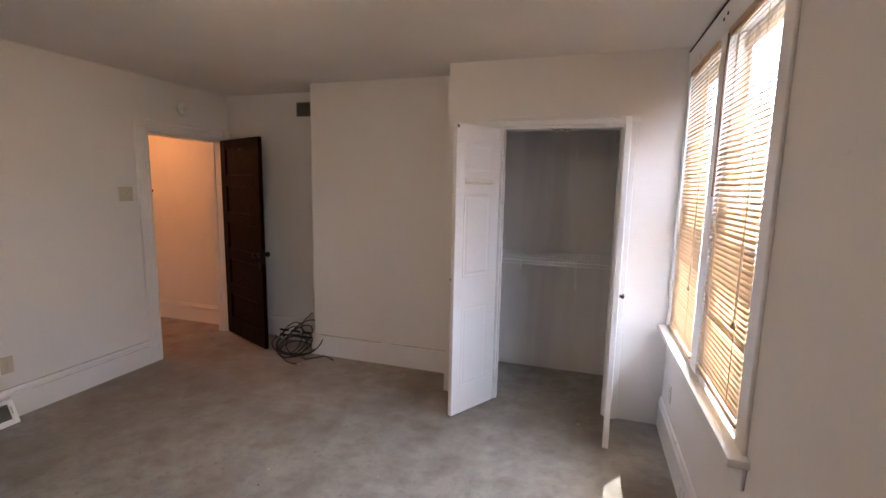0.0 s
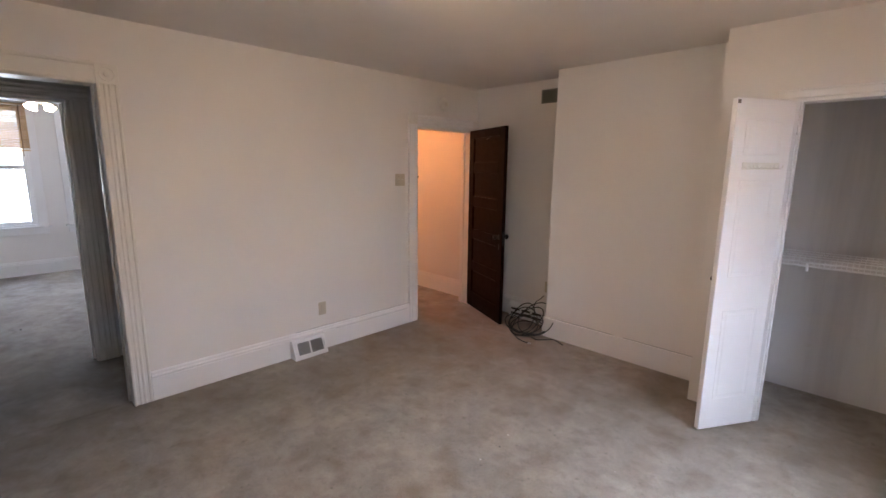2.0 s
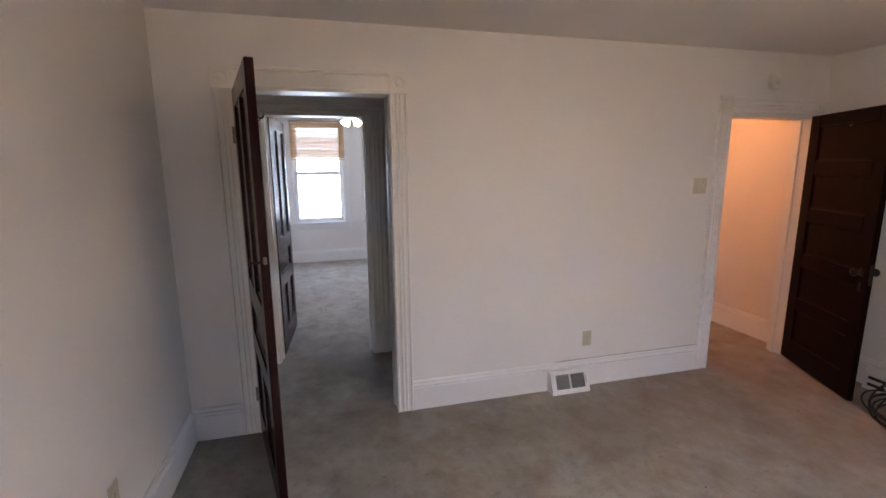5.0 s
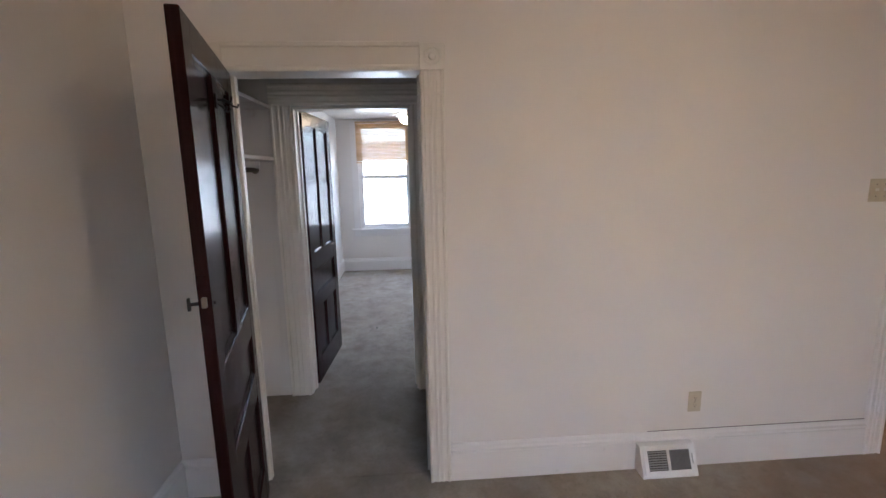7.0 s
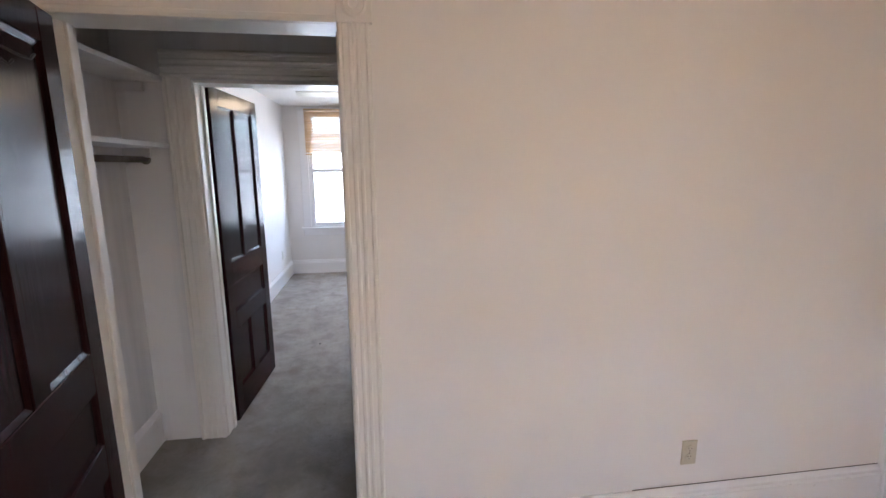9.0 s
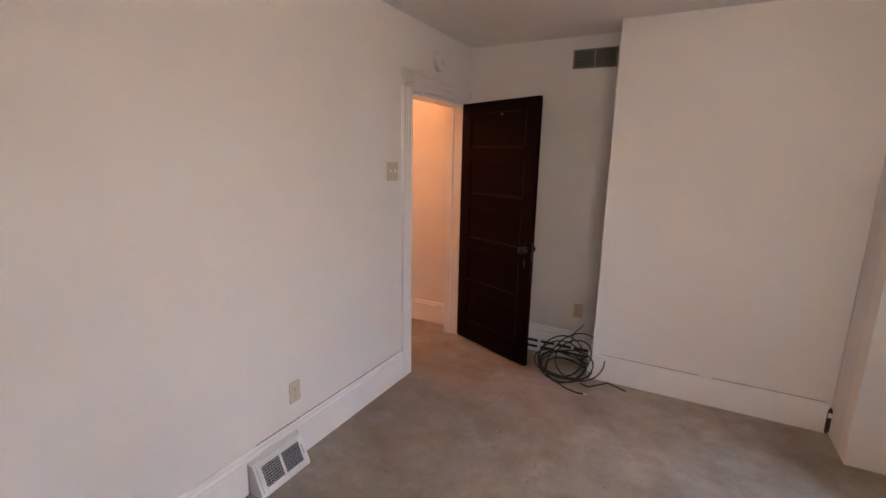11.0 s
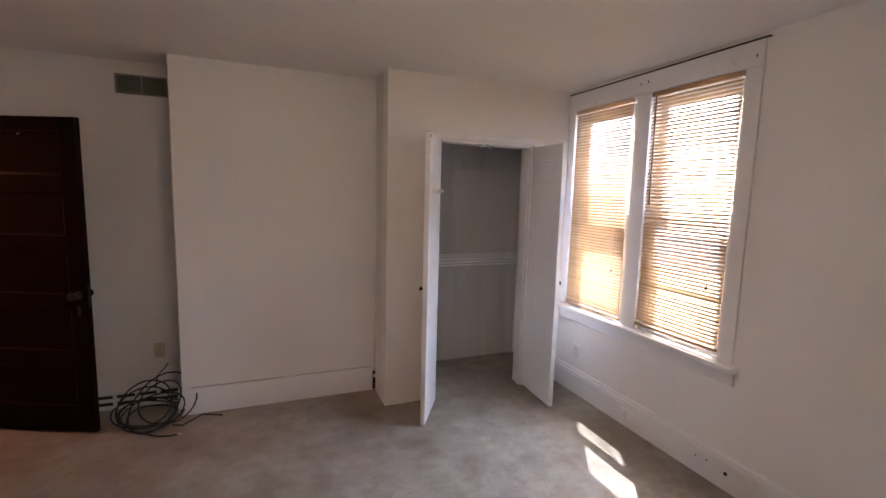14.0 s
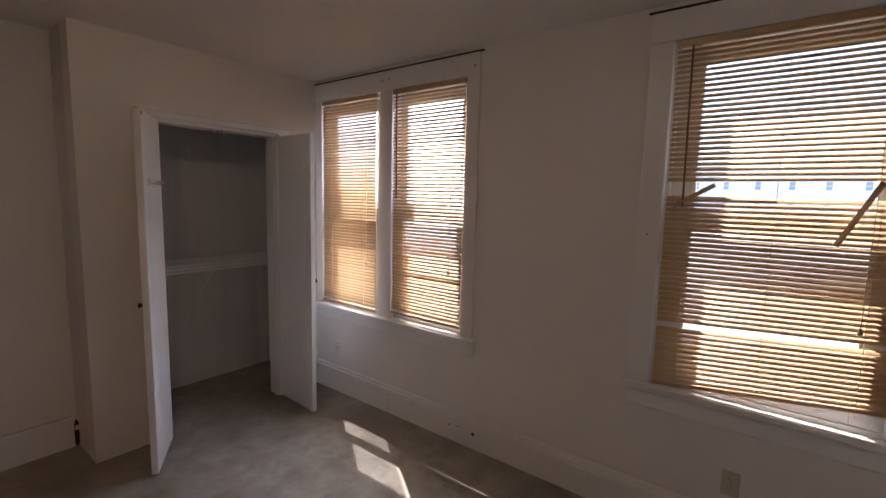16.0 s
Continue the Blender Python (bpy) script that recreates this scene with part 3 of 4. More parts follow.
def blind(label, x, y0, y1, top, bottom, tilt, ladders, out=1, pitch=0.0222, missing=(), sag=None, wand=True, loose=0.8, odd=()):
    """A slatted blind. tilt: degrees by which the room-side edge of the slats hangs down."""
    w = thing("window_blind", label, "blind", pose(x, (y0 + y1) / 2, 0), "slatted window blinds")
    half = (y1 - y0) / 2
    part("headrail", box(B(), -0.014, 0.014, -half, half, top - 0.028, top, 0.003), M_SLAT, w, "tan metal headrail")
    me = slat_mesh(2 * half - 0.006)
    rng = random.Random(round(y0 * 1000) + 7)
    n = int((top - 0.04 - bottom - 0.012) / pitch)
    for i in range(n):
        z = top - 0.045 - i * pitch
        if any(a < z < b for a, b in missing):
            continue
        roll = 0.0
        if sag and z < sag[0]:
            roll = sag[1] * min(1.0, (sag[0] - z) / 0.55)
        lean = next((a for zo, a in odd if abs(z - zo) < pitch / 2), tilt + rng.uniform(-loose, loose))
        o = new("slat", me)
        o.parent = w
        o.matrix_basis = pose(0, 0, z, roll + rng.uniform(-0.05, 0.05), 0, 0) @ pose(0, 0, 0, 0, -out * lean, 0)
    roll = sag[1] if sag else 0
    part("bottom_rail", box(B(), -0.012, 0.012, -half, half, -0.008, 0.008, 0.003), M_SLAT, w, "tan bottom rail", m=pose(0, 0, bottom + 0.008, roll, 0, 0))
    for f in ladders:
        yy = -half + 2 * half * f
        for dx in (-0.0125, 0.0125):
            part("ladder_cord", cyl(B(), (dx, yy, bottom), (dx, yy, top - 0.02), 0.0011, seg=5), M_CORD, w)
    if wand:
        yw = half * 0.84
        part("tilt_wand", cyl(B(), (-out * 0.022, yw, top - 0.03), (-out * 0.026, yw - 0.01, top - 0.72), 0.0045, seg=8), M_WAND, w, "slim brown tilt wand")
    yc = -half * 0.72
    part("lift_cord", cyl(B(), (-out * 0.02, yc, top - 0.03), (-out * 0.024, yc, bottom + 0.36), 0.0014, seg=5), M_CORD, w)
    part("tassel", lathe(B(), [(0.003, 0.024), (0.006, 0.018), (0.009, 0.0), (0.004, -0.004)], Matrix.Translation((-out * 0.024, yc, bottom + 0.345)), 10), M_CORD, w, "small pale cord tassel", True)
    return w


blind("tan slatted blind closed over the corner window", 0.915, W1[0] + 0.03, W1[1] - 0.012, WZ1 - 0.005, WZ0 + 0.022, 62, (0.2, 0.8), wand=False, loose=1.6)
blind("tan slatted blind lowered over the middle window", 0.915, W2[0] + 0.008, W2[1] - 0.008, WZ1 - 0.005, WZ0 + 0.044, 49, (0.18, 0.82), odd=((1.035, 72), (1.44, 38)))
w3 = blind("broken tan slatted blind with hanging and missing slats", 0.915, W3[0] + 0.012, W3[1] - 0.012, WZ1 - 0.005, WZ0 + 0.055, 47, (0.12, 0.5, 0.88),
           missing=((1.603, 1.665), (1.016, 1.037)), sag=(1.35, -6.5))
_ym = (W3[0] + W3[1]) / 2
for (ya, za), (yb, zb) in (((0.449, 1.563), (0.296, 1.656)), ((-0.223, 1.667), (-0.113, 1.427))):
    d = Vector((0, yb - ya, zb - za))
    q = d.to_track_quat("Y", "Z").to_matrix().to_4x4()
    bmb = B()
    extrude(bmb, [(-0.0125, 0), (0, 0.003), (0.0125, 0), (0, 0.0015)], (0, 0, 0), (1, 0, 0), (0, 0, 1), (0, d.length, 0))
    part("hanging_slat", bmb, M_SLAT, w3, "snapped slat hanging askew", m=Matrix.Translation((-0.03, ya - _ym, za)) @ q @ pose(0, 0, 0, 0, 55, 0))
bms = B()
extrude(bms, [(-0.0125, 0), (0, 0.003), (0.0125, 0), (0, 0.0015)], (0, 0, 0), (1, 0, 0), (0, 0, 1), (0, 0.40, 0))
part("hanging_slat", bms, M_SLAT, w3, "half slat resting on the ones below", m=pose(-0.004, 0.085 - _ym, 1.600, 0, -34, 0))
blind("tan slatted blind half raised in the far window", XF + 0.045, F1[0] - 0.02, F1[1] + 0.032, 2.41, 1.765, 59, (0.2, 0.8), out=-1, wand=True)


# ---- doors ----
def knob(parent, at, normal, material, r=0.026, label="dark door knob"):
    m = Matrix.Translation(at) @ Vector(normal).to_track_quat("Z", "Y").to_matrix().to_4x4()
    k = part("knob", lathe(B(), [(0.008, 0.0), (0.008, 0.028), (0.018, 0.033), (r, 0.044), (r, 0.052), (0.018, 0.062), (0.004, 0.064)], m), material, parent, label, True)
    part("rose", lathe(B(), [(0.027, 0.0), (0.027, 0.003), (0.020, 0.006), (0.010, 0.006)], m), material, k, "", True)
    return k


def bevel_panel(bm, x0, x1, z0, z1, y, depth, edge):
    """A recessed panel with sloping margins on both faces of a leaf, about the plane y."""
    for s in (1, -1):
        o = [bm.verts.new((a, y + s * depth, b)) for a, b in ((x0, z0), (x1, z0), (x1, z1), (x0, z1))]
        i = [bm.verts.new((a, y + s * depth * 0.45, b)) for a, b in ((x0 + edge, z0 + edge), (x1 - edge, z0 + edge), (x1 - edge, z1 - edge), (x0 + edge, z1 - edge))]
        for k in range(4):
            bm.faces.new((o[k], o[(k + 1) % 4], i[(k + 1) % 4], i[k]))
        bm.faces.new(i)
    bmesh.ops.recalc_face_normals(bm, faces=bm.faces)
    return bm


def panel_door(name, label, width, height, thick, stile, rails, panels, material, m, group=""):
    """A framed door in its own plane: x from the hinge to the free edge, z up, y through the leaf.
    rails: (z0, z1); panels: (x0, x1, z0, z1); upright bars stand between panels side by side."""
    d = thing(name, label, "door", m, group, "structure")
    t = thick / 2
    part("stile", box(B(), 0, stile, -t, t, 0, height, 0.003), material, d)
    part("stile", box(B(), width - stile, width, -t, t, 0, height, 0.003), material, d)
    for z0, z1 in rails:
        part("rail", box(B(), stile, width - stile, -t + 0.0005, t - 0.0005, z0, z1, 0.002), material, d)
    for x0, x1, z0, z1 in panels:
        bm = bevel_panel(B(), x0, x1, z0, z1, 0, t * 0.62, 0.016)
        part("panel", bm, material, d)
    return d


def five_panel(name, label, width, m, group, pin=1):
    h, s, mu = 2.038, 0.105, 0.045
    lo, hi = s, width - s
    c = width / 2
    rails = [(0, 0.19), (0.575, 0.69), (0.875, 1.01), (1.94, h)]
    panels = [(lo, c - mu, 1.01, 1.94), (c + mu, hi, 1.01, 1.94), (lo, hi, 0.69, 0.875), (lo, c - mu, 0.19, 0.575), (c + mu, hi, 0.19, 0.575)]
    d = panel_door(name, label, width, h, 0.036, s, rails, panels, M_BROWN, m, group)
    for z0, z1 in ((0.19, 0.575), (1.01, 1.94)):
        part("muntin", box(B(), c - mu, c + mu, -0.0175, 0.0175, z0, z1, 0.002), M_BROWN, d)
    for z in (0.25, 1.80):
        part("hinge", cyl(B(), (0.0, pin * 0.024, z - 0.045), (0.0, pin * 0.024, z + 0.045), 0.007, seg=10), M_METAL, d, "painted butt hinge", True)
    return d


def door_pose(hx, hy, fx, fy, z=0.014):
    return pose(hx, hy, z, 0, 0, math.degrees(math.atan2(fy - hy, fx - hx)))


d1 = five_panel("door_1", "dark brown varnished five-panel door standing open", 0.850, door_pose(-3.185, -0.578, -2.36, -0.388), "old panelled doors", -1)
lk = part("lock", box(B(), 0.828, 0.852, -0.012, 0.012, 1.17, 1.32, 0.002), M_BROWN, d1, "worn metal lock plate")
part("spindle", cyl(B(), (0.806, -0.052, 1.225), (0.806, 0.022, 1.225), 0.0055, seg=8), M_BLACK_METAL, lk, "bare lock spindle")
part("spindle_cross", box(B(), 0.801, 0.811, -0.057, -0.048, 1.205, 1.245, 0.002), M_BLACK_METAL, lk)
part("latch", box(B(), 0.851, 0.866, -0.007, 0.007, 1.225, 1.255, 0.002), M_METAL, lk)
hkp = part("coat_hook", box(B(), 0.403, 0.447, 0.0176, 0.0216, 1.835, 1.885, 0.002), M_BLACK_METAL, d1, "dark iron double coat hook")
for sx in (-1, 1):
    c = 0.425
    part("prong", tube(B(), [(c, 0.021, 1.865), (c + sx * 0.02, 0.045, 1.862), (c + sx * 0.05, 0.066, 1.850), (c + sx * 0.075, 0.076, 1.848), (c + sx * 0.090, 0.080, 1.862)], 0.0035, 6), M_BLACK_METAL, hkp, "", True)
    part("prong", tube(B(), [(c, 0.021, 1.850), (c + sx * 0.015, 0.04, 1.838), (c + sx * 0.03, 0.05, 1.825), (c + sx * 0.036, 0.058, 1.838)], 0.0035, 6), M_BLACK_METAL, hkp, "", True)
d2 = five_panel("door_2", "dark brown varnished five-panel door open to far room", 0.775, door_pose(-4.365, -0.553, -5.14, -0.500), "old panelled doors")

HW = 0.80
d3 = panel_door("door_3", "dark red-brown five-panel door opened from the hall", HW, 1.98, 0.036, 0.11,
                [(0, 0.175), (0.435, 0.54), (0.80, 0.905), (1.165, 1.27), (1.53, 1.635), (1.895, 1.98)],
                [(0.11, HW - 0.11, z, z + 0.26) for z in (0.175, 0.54, 0.905, 1.27, 1.635)], M_BROWN2, door_pose(-3.195, 3.62, -2.475, 3.305), "old panelled doors")
for s in (-1, 1):
    knob(d3, (HW - 0.055, s * 0.018, 0.90), (0, s, 0), M_BLACK_METAL)
part("keyhole_plate", box(B(), HW - 0.066, HW - 0.044, -0.0205, -0.018, 0.77, 0.83, 0.001), M_BLACK_METAL, d3)
part("lock_edge", box(B(), HW - 0.002, HW + 0.0015, -0.011, 0.011, 0.82, 0.96, 0.0005), M_BLACK_METAL, d3)
for z in (0.22, 1.0, 1.78):
    part("hinge", cyl(B(), (0.0, 0.024, z - 0.05), (0.0, 0.024, z + 0.05), 0.007, seg=10), M_BLACK_METAL, d3, "dark butt hinge", True)
part("coat_hook", tube(B(), [(0.46, -0.018, 1.88), (0.46, -0.03, 1.877), (0.46, -0.036, 1.868), (0.46, -0.038, 1.878)], 0.0022, 6), M_METAL, d3, "small metal hook", True)


def closet_leaf(name, label, m, knob_side):
    w, h, t = 0.405, 1.970, 0.0175
    bm = box(B(), 0, w, -t, t, 0, h, 0.003)
    d = thing(name, label, "door", m, "narrow closet doors", "structure")
    part("leaf", bm, M_CDOOR, d)
    for z0, z1 in ((0.19, 0.765), (0.965, 1.525), (1.665, 1.855)):
        for s in (1, -1):
            p = B()
            x0, x1, y = 0.075, w - 0.075, s * t
            rings = []
            for inset, dy in ((0, -0.0024), (0.003, -0.0002), (0.008, -0.0016), (0.022, -0.0018), (0.034, 0.0003), (0.040, 0.0003)):
                rings.append([p.verts.new((a, y + s * dy, b)) for a, b in ((x0 + inset, z0 + inset), (x1 - inset, z0 + inset), (x1 - inset, z1 - inset), (x0 + inset, z1 - inset))])
            for a, b in zip(rings, rings[1:]):
                for k in range(4):
                    p.faces.new((a[k], a[(k + 1) % 4], b[(k + 1) % 4], b[k]))
            p.faces.new(rings[-1])
            for f in p.faces:
                f.normal_update()
                if f.normal.y * s < 0:
                    f.normal_flip()
            ob = part("raised_panel", p, M_CDOOR, d)
            ob.location.y = s * 0.0024
    kp = Matrix.Translation((w - 0.03, knob_side * t, 0.95)) @ Vector((0, knob_side, 0)).to_track_quat("Z", "Y").to_matrix().to_4x4()
    part("knob", lathe(B(), [(0.012, 0), (0.008, 0.006), (0.008, 0.012), (0.015, 0.018), (0.015, 0.023), (0.006, 0.028)], kp, 16), M_BLACK_METAL, d, "small dark round knob", True)
    for z in (0.2, 1.0, 1.75):
        part("hinge", cyl(B(), (-0.004, knob_side * 0.014, z - 0.035), (-0.004, knob_side * 0.014, z + 0.035), 0.005, seg=8), M_CDOOR, d, "", True)
    return d


d4 = closet_leaf("door_4", "narrow white moulded closet door swung open", door_pose(-0.248, 3.028, -0.462, 2.675), -1)
d5 = closet_leaf("door_5", "narrow white moulded closet door standing open", door_pose(0.580, 3.030, 0.556, 2.64), 1)
rk = part("hook_rack", box(B(), 0.07, 0.33, 0.020, 0.026, 1.585, 1.625, 0.002), M_PLASTIC, d4, "white plastic strip of small hooks")
for i in range(9):
    hx = 0.085 + i * 0.029
    part("peg", tube(B(), [(hx, 0.024, 1.60), (hx, 0.045, 1.592), (hx, 0.055, 1.597), (hx, 0.058, 1.612)], 0.0028, 5), M_PLASTIC, rk)
part("corner_plate", box(B(), 0.385, 0.405, 0.0185, 0.0205, 1.94, 1.96, 0.0005), M_METAL, d4)


# ---- lamps ----
def dome_lamp(label, x, y, r, material):
    l = thing("ceiling_lamp", label, "lamp", pose(x, y, CEIL))
    part("base", lathe(B(), [(r * 0.62, 0), (r * 0.64, -0.010), (r * 0.55, -0.022), (r * 0.3, -0.030)]), M_PLASTIC, l, "white metal base ring", True)
    part("shade", lathe(B(), [(r * 0.3, -0.031), (r * 0.75, -0.040), (r, -0.060), (r * 1.02, -0.078), (r * 0.85, -0.110), (r * 0.5, -0.130), (r * 0.12, -0.136)]), material, l, "lit white glass dome", True)
    return l


dome_lamp("lit round glass ceiling lamp", -1.16, 1.22, 0.15, M_DOME)
dome_lamp("lit warm round ceiling lamp of the hall", -4.15, 3.05, 0.13, M_HALLDOME)

fan = thing("ceiling_fan", "white ceiling fan with lit tulip shades", "ceiling fan", pose(-6.30, 0.24, 0))
part("rod", lathe(B(), [(0.065, CEIL), (0.06, CEIL - 0.03), (0.015, CEIL - 0.05), (0.015, CEIL - 0.11)], seg=16), M_PLASTIC, fan, "", True)
part("motor", lathe(B(), [(0.05, 2.375), (0.10, 2.36), (0.115, 2.32), (0.10, 2.28), (0.05, 2.27), (0.045, 2.23), (0.02, 2.215)]), M_PLASTIC, fan, "white metal motor housing", True)
for k in range(5):
    a = radians(-90 + 72 * k)
    bl = box(B(), 0.16, 0.62, -0.06, 0.06, -0.004, 0.004, 0.003)
    blade = part("blade", bl, M_PLASTIC, fan, "white fan blade", m=Matrix.Translation((0, 0, 2.295)) @ Matrix.Rotation(a, 4, "Z") @ Matrix.Rotation(radians(10), 4, "X"))
    part("blade_iron", box(B(), 0.09, 0.20, -0.014, 0.014, -0.009, -0.004, 0.002), M_METAL, blade)
for k in range(4):
    a = radians(30 + 90 * k)
    m = Matrix.Translation((0.07 * math.cos(a), 0.07 * math.sin(a), 2.225)) @ Matrix.Rotation(a, 4, "Z") @ Matrix.Rotation(radians(140), 4, "Y")
    part("shade", lathe(B(), [(0.014, 0.0), (0.022, 0.015), (0.030, 0.038), (0.033, 0.06), (0.043, 0.075), (0.022, 0.07)], m, 16), M_SHADE, fan, "lit frosted tulip glass shade", True)


# ---- plates, vents and wall fittings ----
def on_wall(x, y, z, normal):
    """Local x along the wall, y up, z out of the wall."""
    n = Vector((*normal, 0))
    u = Vector((0, 0, 1)).cross(n)
    return Matrix(((u.x, 0, n.x, x), (u.y, 0, n.y, y), (0, 1, 0, z), (0, 0, 0, 1)))


def outlet(x, y, z, normal, material, label, w=0.07, h=0.114):
    o = thing("electrical_outlet", label, "outlet", on_wall(x, y, z, normal), "wall outlets")
    part("cover_plate", box(B(), -w / 2, w / 2, -h / 2, h / 2, 0, 0.006, 0.0025, 2), material, o)
    for dy in (-0.0195, 0.0195):
        r = part("receptacle", lathe(B(), [(0.0165, 0.004), (0.0165, 0.0078), (0.0155, 0.0085), (0.004, 0.0085)], Matrix.Translation((0, dy, 0)), 18), material, o)
        for dx, hh in ((-0.0062, 0.008), (0.0062, 0.0065)):
            part("slot", box(B(), dx - 0.0012, dx + 0.0012, dy - hh / 2 + 0.003, dy + hh / 2 + 0.003, 0.0075, 0.0088), M_SLOT, r)
        part("ground_hole", box(B(), -0.002, 0.002, dy - 0.010, dy - 0.006, 0.0075, 0.0088), M_SLOT, r)
    part("screw", lathe(B(), [(0.003, 0.005), (0.003, 0.0068), (0.001, 0.007)], seg=8), M_METAL, o)
    return o


outlet(-3.2, 1.695, 0.368, (1, 0), M_BEIGE, "beige duplex outlet on the off-white wall")
outlet(-2.182, 3.72, 0.385, (0, -1), M_BEIGE, "beige duplex outlet in the recess")
outlet(0.92, 2.81, 0.348, (-1, 0), M_IVORY, "ivory duplex outlet below the window")
outlet(0.92, 0.135, 0.345, (-1, 0), M_BEIGE, "beige duplex outlet below the broken blind")
outlet(-2.204, -0.98, 0.393, (0, 1), M_BEIGE, "beige duplex outlet on plain wall", 0.075, 0.12)
outlet(-1.864, -0.98, 0.436, (0, 1), M_BEIGE, "beige jack plate on plain wall")
outlet(-7.9, -0.958, 0.40, (0, 1), M_IVORY, "ivory outlet on the far room's wall")
outlet(0.900, 2.216, 0.092, (-1, 0), M_TRIM, "white painted outlet let into the baseboard", 0.11, 0.066)

sw = thing("light_switch", "beige double toggle switch plate beside the doorway", "light switch", on_wall(-3.2, 2.588, 1.473, (1, 0)))
part("cover_plate", box(B(), -0.058, 0.058, -0.058, 0.058, 0, 0.006, 0.0025, 2), M_BEIGE, sw)
for dx in (-0.023, 0.023):
    part("toggle", box(B(), dx - 0.005, dx + 0.005, -0.003, 0.011, 0.004, 0.016, 0.0015), M_IVORY, sw)
    for dy in (-0.03, 0.03):
        part("screw", lathe(B(), [(0.003, 0.005), (0.003, 0.0068), (0.001, 0.007)], Matrix.Translation((dx, dy, 0)), 8), M_METAL, sw)

sd = thing("smoke_detector", "round white smoke detector above the hall doorway", "smoke detector", on_wall(-3.2, 3.18, 2.236, (1, 0)))
part("housing", lathe(B(), [(0.062, 0), (0.062, 0.012), (0.054, 0.026), (0.036, 0.034), (0.01, 0.036)], seg=28), M_PLASTIC, sd, "", True)
part("sensor_cap", lathe(B(), [(0.022, 0.034), (0.021, 0.041), (0.006, 0.043)], seg=20), M_IVORY, sd, "", True)

vg = thing("wall_vent", "grey-green painted louvred vent high in the recess", "vent", on_wall(-2.207, 3.72, 2.291, (0, -1)))
part("backing", box(B(), -0.150, 0.150, -0.058, 0.058, 0.0, 0.004), M_DUCT, vg)
for a in ((-0.156, -0.143, -0.066, 0.066), (0.143, 0.156, -0.066, 0.066), (-0.143, 0.143, -0.066, -0.056), (-0.143, 0.143, 0.056, 0.066), (-0.006, 0.006, -0.056, 0.056)):
    part("frame", box(B(), *a, 0.0, 0.011, 0.001), M_GRILLE, vg)
_ls = to_mesh("slat", box(B(), -0.068, 0.068, -0.005, 0.005, -0.0006, 0.0006), M_GRILLE)
for half in (-1, 1):
    for i in range(11):
        o = new("slat", _ls)
        o.parent = vg
        o.matrix_basis = pose(half * 0.0745, -0.050 + i * 0.010, 0.0065, -48, 0, 0)

# slanted register at the foot of the west wall
fv = thing("floor_register", "white metal slanted baseboard register with two grilles", "vent", pose(-3.2, 1.53, 0))
bmv = extrude(B(), [(0, 0), (0.105, 0), (0.105, 0.012), (0.045, 0.150), (0, 0.150)], (0, -0.150, 0), (1, 0, 0), (0, 0, 1), (0, 0.30, 0))
part("body", bmv, M_VENT, fv)
FM = Matrix.Translation((0.075, 0, 0.082)) @ Matrix(((0, -0.394, 0.919, 0), (1, 0, 0, 0), (0, 0.919, 0.394, 0), (0, 0, 0, 1)))
part("damper_backing", box(B(), -0.117, 0.117, -0.052, 0.052, 0.0006, 0.0022), M_DUCT, fv, "dark duct behind grille", m=FM)
for a in ((-0.138, -0.114, -0.068, 0.068), (0.114, 0.138, -0.068, 0.068), (-0.114, 0.114, -0.068, -0.050), (-0.114, 0.114, 0.050, 0.068), (-0.010, 0.005, -0.050, 0.050)):
    part("frame", box(B(), *a, 0.0008, 0.007, 0.0015), M_VENT, fv, m=FM)
_fa = to_mesh("fin", box(B(), -0.051, 0.051, -0.0045, 0.0045, -0.0006, 0.0006), M_FIN)
for i in range(8):
    o = new("fin", _fa)
    o.parent = fv
    o.matrix_basis = FM @ pose(-0.062, -0.042 + i * 0.012, 0.0052, 35, 0, 0)
_fb = to_mesh("fin", box(B(), -0.0006, 0.0006, -0.049, 0.049, -0.002, 0.002), M_FIN)
for i in range(6):
    o = new("fin", _fb)
    o.parent = fv
    o.matrix_basis = FM @ pose(-0.104 + i * 0.0165, 0, 0.0035)
for i in range(16):
    o = new("fin", _fb)
    o.parent = fv
    o.matrix_basis = FM @ pose(0.010 + i * 0.0068, 0, 0.0048)
part("lever", box(B(), 0.123, 0.127, -0.02, 0.03, 0.006, 0.012, 0.001), M_FIN, fv, m=FM)

# long register on the recess floor
br = thing("baseboard_register", "white metal baseboard register with dark slots", "vent", pose(-2.32, 3.640, 0))
part("body", extrude(B(), [(0, 0), (0.055, 0), (0.055, 0.150), (0.03, 0.158), (0.004, 0.120)], (-0.29, 0, 0), (0, 1, 0), (0, 0, 1), (0.58, 0, 0)), M_VENT, br)
_sl = to_mesh("slot", box(B(), -0.055, 0.055, -0.002, 0.002, -0.011, 0.011, 0.0015), M_SLOT)
for row in (0.042, 0.092):
    for i in range(4):
        o = new("slot", _sl)
        o.parent = br
        o.matrix_basis = pose(-0.205 + i * 0.135, 0.002 + row * 0.033 - 0.0022, row, -1.9, 0, 0)

